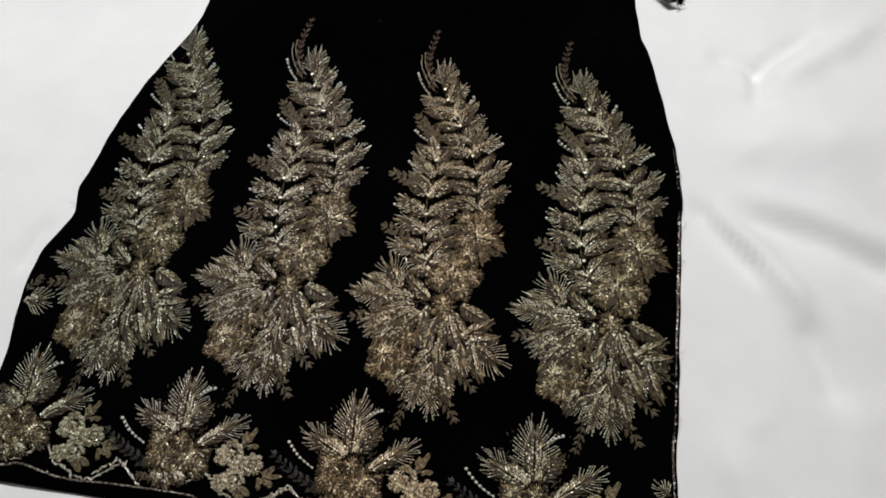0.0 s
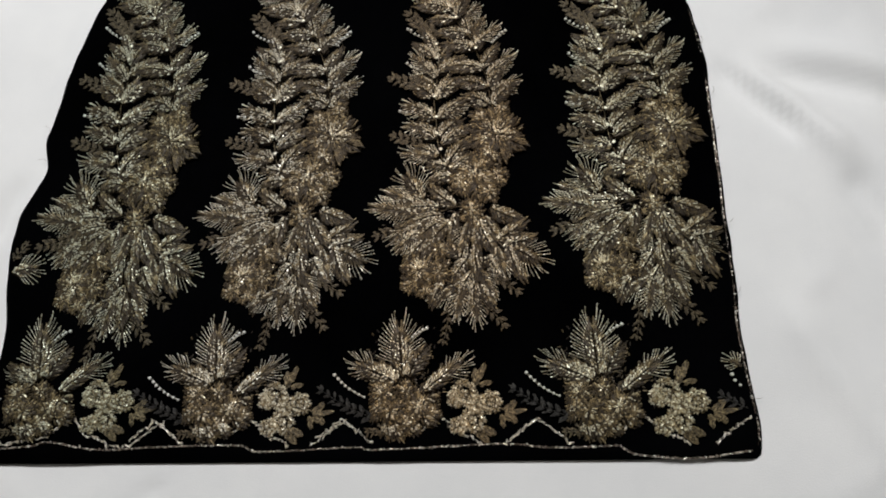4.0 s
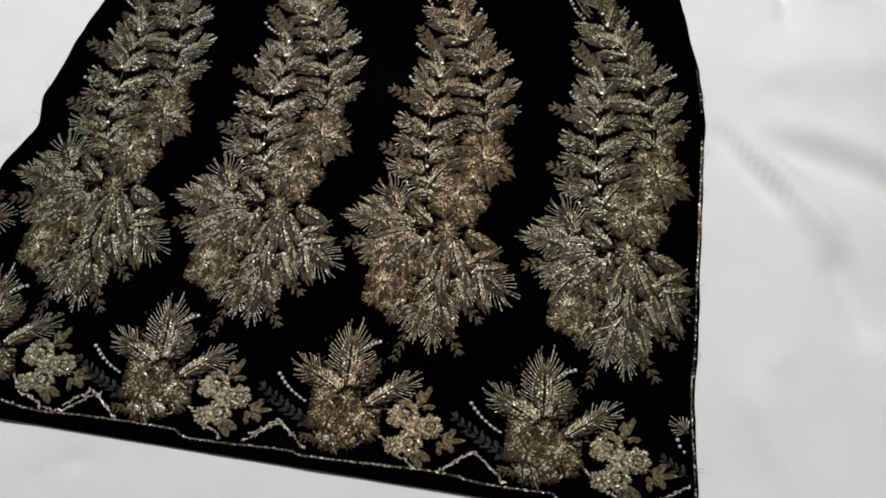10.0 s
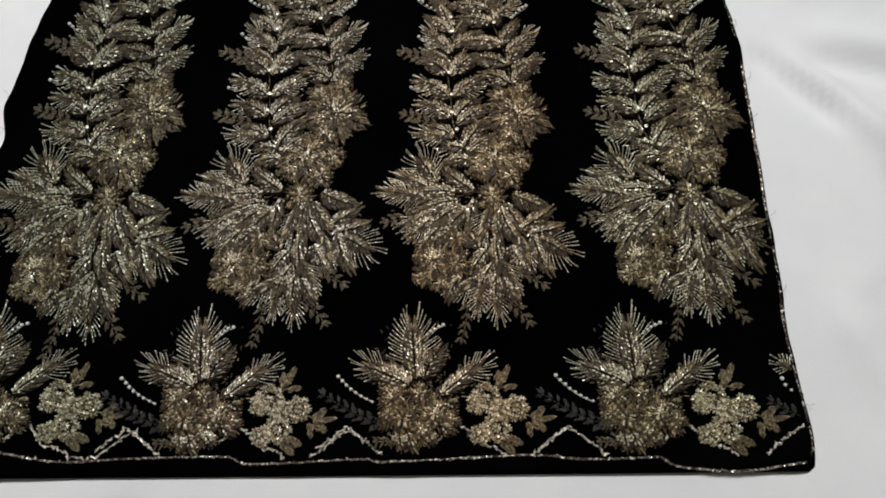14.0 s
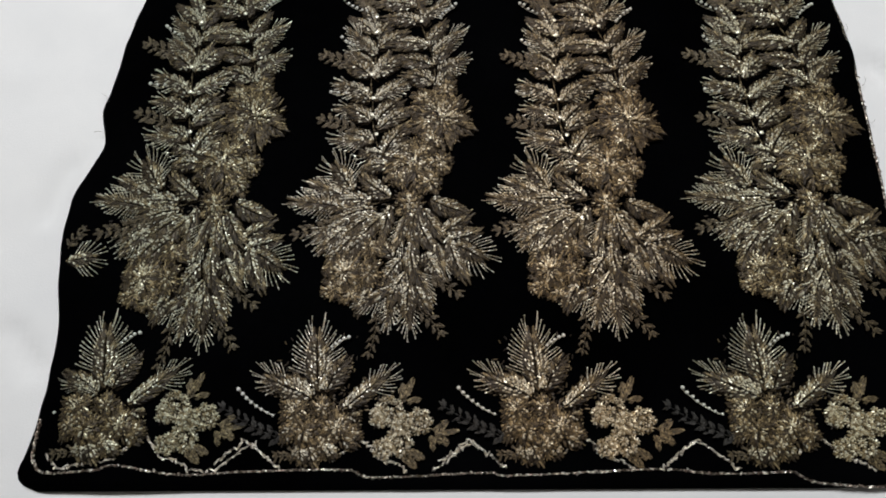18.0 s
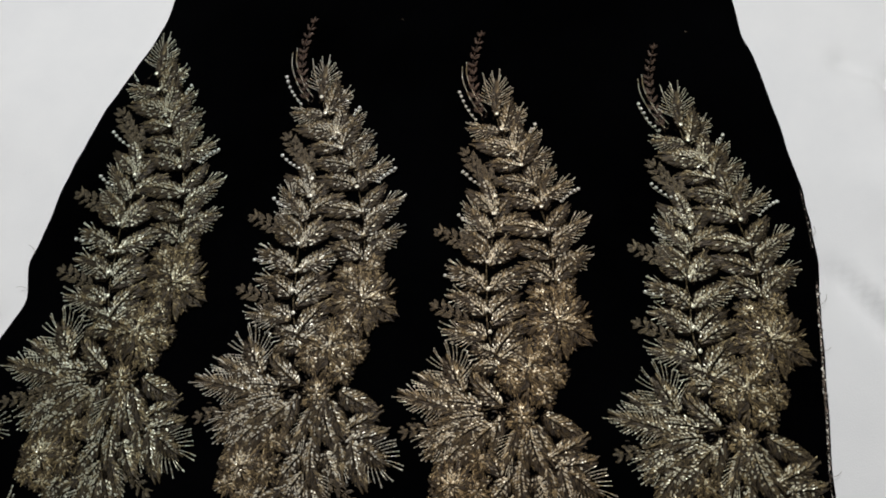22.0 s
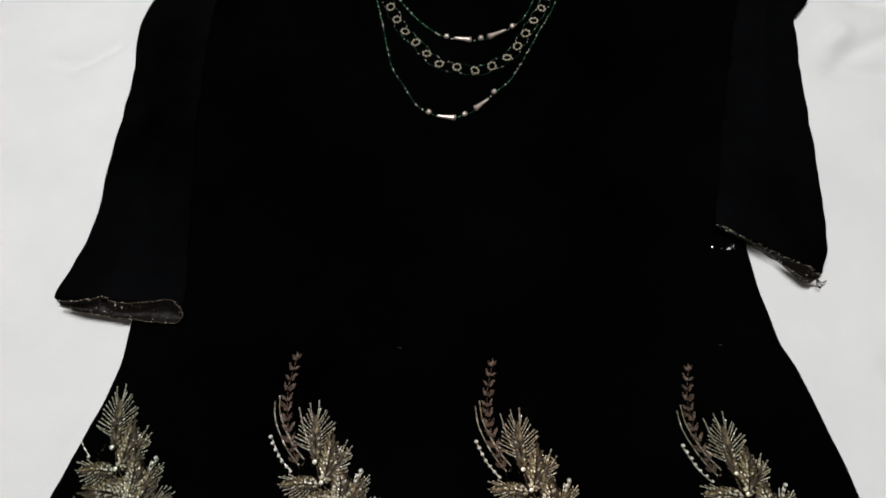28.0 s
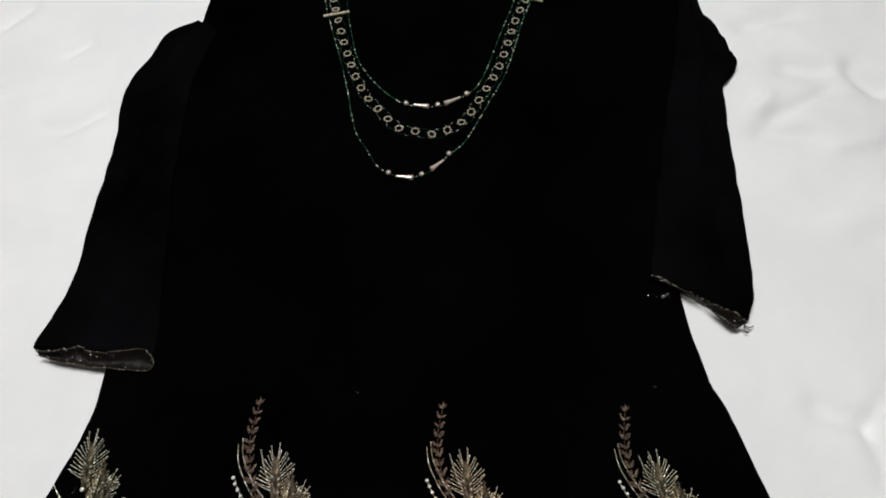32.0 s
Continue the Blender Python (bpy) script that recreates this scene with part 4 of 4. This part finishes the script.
def cord(pts, steps, wide, mats, z, loose=0.0, angular=False):
    """A stitched metallic cord along a line."""
    line = spline(pts, steps) * SCALE
    if angular:
        far = np.r_[0, np.cumsum([math.dist(p, q) for p, q in zip(pts, pts[1:])])]
        want = np.linspace(0, far[-1], steps)
        line = np.stack([np.interp(want, far, [p[k] for p in pts]) for k in (0, 1)], 1) * SCALE
        line += np.random.normal(0, 0.0007, line.shape)
    s = Soup()
    for a, b in zip(line, line[1:]):
        for k in range(2):
            jx, jy = random.gauss(0, wide * 0.3 + loose), random.gauss(0, wide * 0.3 + loose)
            s.stitch((a[0] + jx, a[1] + jy, z), (b[0] + jx * 0.3 + (b[0] - a[0]) * 0.5, b[1] - jy * 0.3 + (b[1] - a[1]) * 0.5, z), wide * random.uniform(0.6, 1.1), wide * 0.6, random.choice(mats))
    return s


part("hem_piping", cord(HEM_LINE, 620, 0.0014, (BRONZE, BRONZE, HEM_COPPER, HEM_COPPER, BROWN, SILVER), LIFT, 0.0002).mesh("hem_piping"), dress, label="thin copper and silver piping above the hem")
part("side_seam", cord(SEAM_LINE, 420, 0.0016, (BRONZE, BROWN, BROWN, HEM_COPPER, HEM_COPPER, SILVER), LIFT - 0.003, 0.0003).mesh("side_seam"), dress, label="frayed bronze overlocked side seam")
for dx, dy in BLOOM_STEPS:
    line = [(x + dx, y + dy) for x, y in SCALLOP if edge_a(y + dy) + 5 < x + dx < edge_b(y + dy) - 5]
    for run in (line[:4], line[4:10], line[10:]) if dx > -300 else (line,):
        if len(run) > 1:
            part("scallop_cord", cord(run, 11 * len(run), 0.0013, (SILVER, SILVER, PALE, BRONZE, BRONZE), LIFT + 0.0003, angular=True).mesh("scallop_cord"), dress, label="silver zigzag scallop cord")

for x, y in SPECKS:
    k = Soup()
    for i in range(7 if x > 240 else 2):
        a = random.uniform(0, 6.28)
        px, py = (x + random.gauss(0, 4 if x > 240 else 0.6)) * SCALE, (y + random.gauss(0, 1)) * SCALE
        k.stitch((px, py, LIFT + 0.0002), (px + 0.002 * math.cos(a), py + 0.002 * math.sin(a), LIFT + 0.0002), 0.0006, 0.0004, BRONZE if x > 240 else BROWN)
    part("loose_stitches", k.mesh("loose_stitches"), dress, label="stray silver stitches on the velvet")

# ---- the necklace over the neckline ----
necklace = tagged(new("necklace"), "three-strand green bead necklace with gold rings and cone beads", "necklace")
necklace.location = (0, 0, 0.0012)
CLASP = [(62, 1046)]


def closed(pts):
    """A strand's visible run with its ways up over the shoulders to the clasp."""
    a, b = pts[0], pts[-1]
    return CLASP + [(-38, 1010), (a[0] - 4, a[1] + 45), *pts, (b[0] + 14, b[1] + 40), (170, 1005)] + CLASP


def seeds(name, pts, pitch, r, mats, parent, label="", swing=0.0):
    line = spline(np.array(pts, float), 2000) * SCALE
    far = np.r_[0, np.cumsum(np.linalg.norm(np.diff(line, axis=0), axis=1))]
    s = Soup()
    for d in np.arange(0, far[-1], pitch):
        x, y = np.interp(d, far, line[:, 0]), np.interp(d, far, line[:, 1])
        s.bead(x + random.gauss(0, 0.0002) + swing * math.sin(d * 480), y + random.gauss(0, 0.0002), 0.0, r * random.uniform(0.8, 1.15), random.choice(mats), 6)
    return part(name, s.mesh(name, True), parent, label=label)


# about one bead in six is silver: white glints on the green strand
LOOSE = (GREEN, GREEN, GREEN, GREEN, GREEN, SILVER)
for pts in (INNER, OUTER):
    seeds("bead_strand", closed(pts), 0.0017, 0.00075, LOOSE, necklace, "strand of dark green seed beads")
mid = np.array(MIDDLE, float)
for sd in (4.6, -4.6):
    loops = spline(mid, 180)
    turn = np.gradient(loops, axis=0)
    away = np.stack([-turn[:, 1], turn[:, 0]], 1) / np.linalg.norm(turn, axis=1)[:, None]
    swag = np.abs(np.sin(np.linspace(0, 27 * math.pi, 180)))[:, None] * 1.8 * np.sign(sd)
    seeds("bead_strand", closed([tuple(p) for p in loops + away * (sd * 0.8 + swag)]), 0.0019, 0.00055, LOOSE, necklace, "strand of dark green seed beads", 0.0006)
ring = Soup()
for i in range(14):
    a = 2 * math.pi * i / 14
    ring.bead(0.0036 * math.cos(a), 0.0036 * math.sin(a), 0, 0.0009 if i % 2 else 0.0006, SILVER if i % 2 else GOLD, 6)
ring.tube([(0.0034 * math.cos(a), 0.0034 * math.sin(a), 0.0007) for a in np.linspace(0, 2 * math.pi, 20)], 0.00035, GOLD, 5)
ring_mesh = ring.mesh("ring", True)
for x, y in spline(mid, 28):
    ob = part("ring", ring_mesh, necklace, (x * SCALE, y * SCALE, 0.0006), "pale gold beaded ring")
    ob.rotation_euler = (random.uniform(-0.25, 0.25), random.uniform(-0.25, 0.25), random.uniform(0, 6))


def round_bead(p):
    s = Soup()
    s.bead(0, 0, 0, 0.0026, COPPER, 14)
    part("round_bead", s.mesh("round_bead", True), necklace, (p[0] * SCALE, p[1] * SCALE, 0), "shiny rose gold bead")


def cone_bead(p, q):
    s = Soup()
    d = (np.array(q) - np.array(p)) * SCALE
    pts = [(*(d * t), 0.0026) for t in (0, 0.05, 0.5, 0.88, 0.93, 1.0)]
    s.tube(pts, lambda t: np.interp(t, [0, 0.2, 0.4, 0.6, 0.8, 1], [0.0006, 0.0010, 0.0016, 0.0024, 0.0031, 0.0018]), COPPER, 12)
    part("cone_bead", s.mesh("cone_bead"), necklace, (p[0] * SCALE, p[1] * SCALE, 0), "rose gold cone bead")


for group in (INNER_BEADS, OUTER_BEADS):
    for i in (0, 3, 6):
        round_bead(group[i])
    cone_bead(group[1], group[2])
    cone_bead(group[5], group[4])
for p, q in (BARS[:2], BARS[2:]):
    s = Soup()
    d = (np.array(q) - np.array(p)) * SCALE
    n = 11
    for i in range(n):
        t = i / (n - 1)
        s.bead(d[0] * t, d[1] * t, 0.001, 0.0017, PALE, 7)
    s.tube([(*(d * t), 0.0024) for t in (-0.04, 0.5, 1.04)], 0.0011, OCHRE, 6)
    part("spacer_bar", s.mesh("spacer_bar", True), necklace, (p[0] * SCALE, p[1] * SCALE, 0), "ribbed pale gold spacer bar")

# ---- a few loose fibres at the seams ----
for side, y, heading, length in ((0, 232, 70, 9), (0, 203, 120, 8), (1, 238, 10, 9), (1, 120, -20, 6), (1, -20, -60, 6), (1, 290, 30, 8), (1, 60, 5, 6), (1, 170, 40, 5), (1, 205, -30, 5)):
    a, k = radians(heading), Soup()
    x = (edge_b(y) - 2 if side else edge_a(y) + 2) * SCALE
    line = [(x + length * SCALE * t * math.cos(a + 0.9 * t), y * SCALE + length * SCALE * t * math.sin(a + 0.9 * t), LIFT - 0.003 + 0.0015 * t) for t in np.linspace(0, 1, 8)]
    k.tube(line, 0.00018, FRAY, 4)
    part("loose_fibre", k.mesh("loose_fibre"), dress, label="pale frayed thread end")
for heading, length in ((-50, 9), (-115, 7), (-80, 6)):
    a, k = radians(heading), Soup()
    x, y = CUFF_B[-1]
    line = [((x + length * t * math.cos(a + 0.9 * t)) * SCALE, (y + length * t * math.sin(a + 0.9 * t)) * SCALE, LIFT + 0.002 - 0.004 * t) for t in np.linspace(0, 1, 8)]
    k.tube(line, 0.0005, DUSK, 5)
    part("loose_fibre", k.mesh("loose_fibre"), dress, label="dark frayed thread end at the cuff")

# ---- everything on the skirt follows the hollow of the bed ----
bpy.context.view_layer.update()
for ob in (*dress.children_recursive, *necklace.children_recursive):
    if ob.type != "MESH":
        continue
    m = ob.matrix_world
    if ob.data.users == 1:
        co = np.empty(len(ob.data.vertices) * 3, np.float32)
        ob.data.vertices.foreach_get("co", co)
        co = co.reshape(-1, 3)
        for p in co:
            w = m @ Vector(p)
            p[2] += sag(w.x, w.y)
        ob.data.vertices.foreach_set("co", co.ravel())
        ob.data.update()
    else:
        x, y = m.translation.xy
        ob.location.z += sag(x, y)
        ob.rotation_euler.x += math.atan((sag(x, y + 0.01) - sag(x, y - 0.01)) / 0.02)
        ob.rotation_euler.y -= math.atan((sag(x + 0.01, y) - sag(x - 0.01, y)) / 0.02)
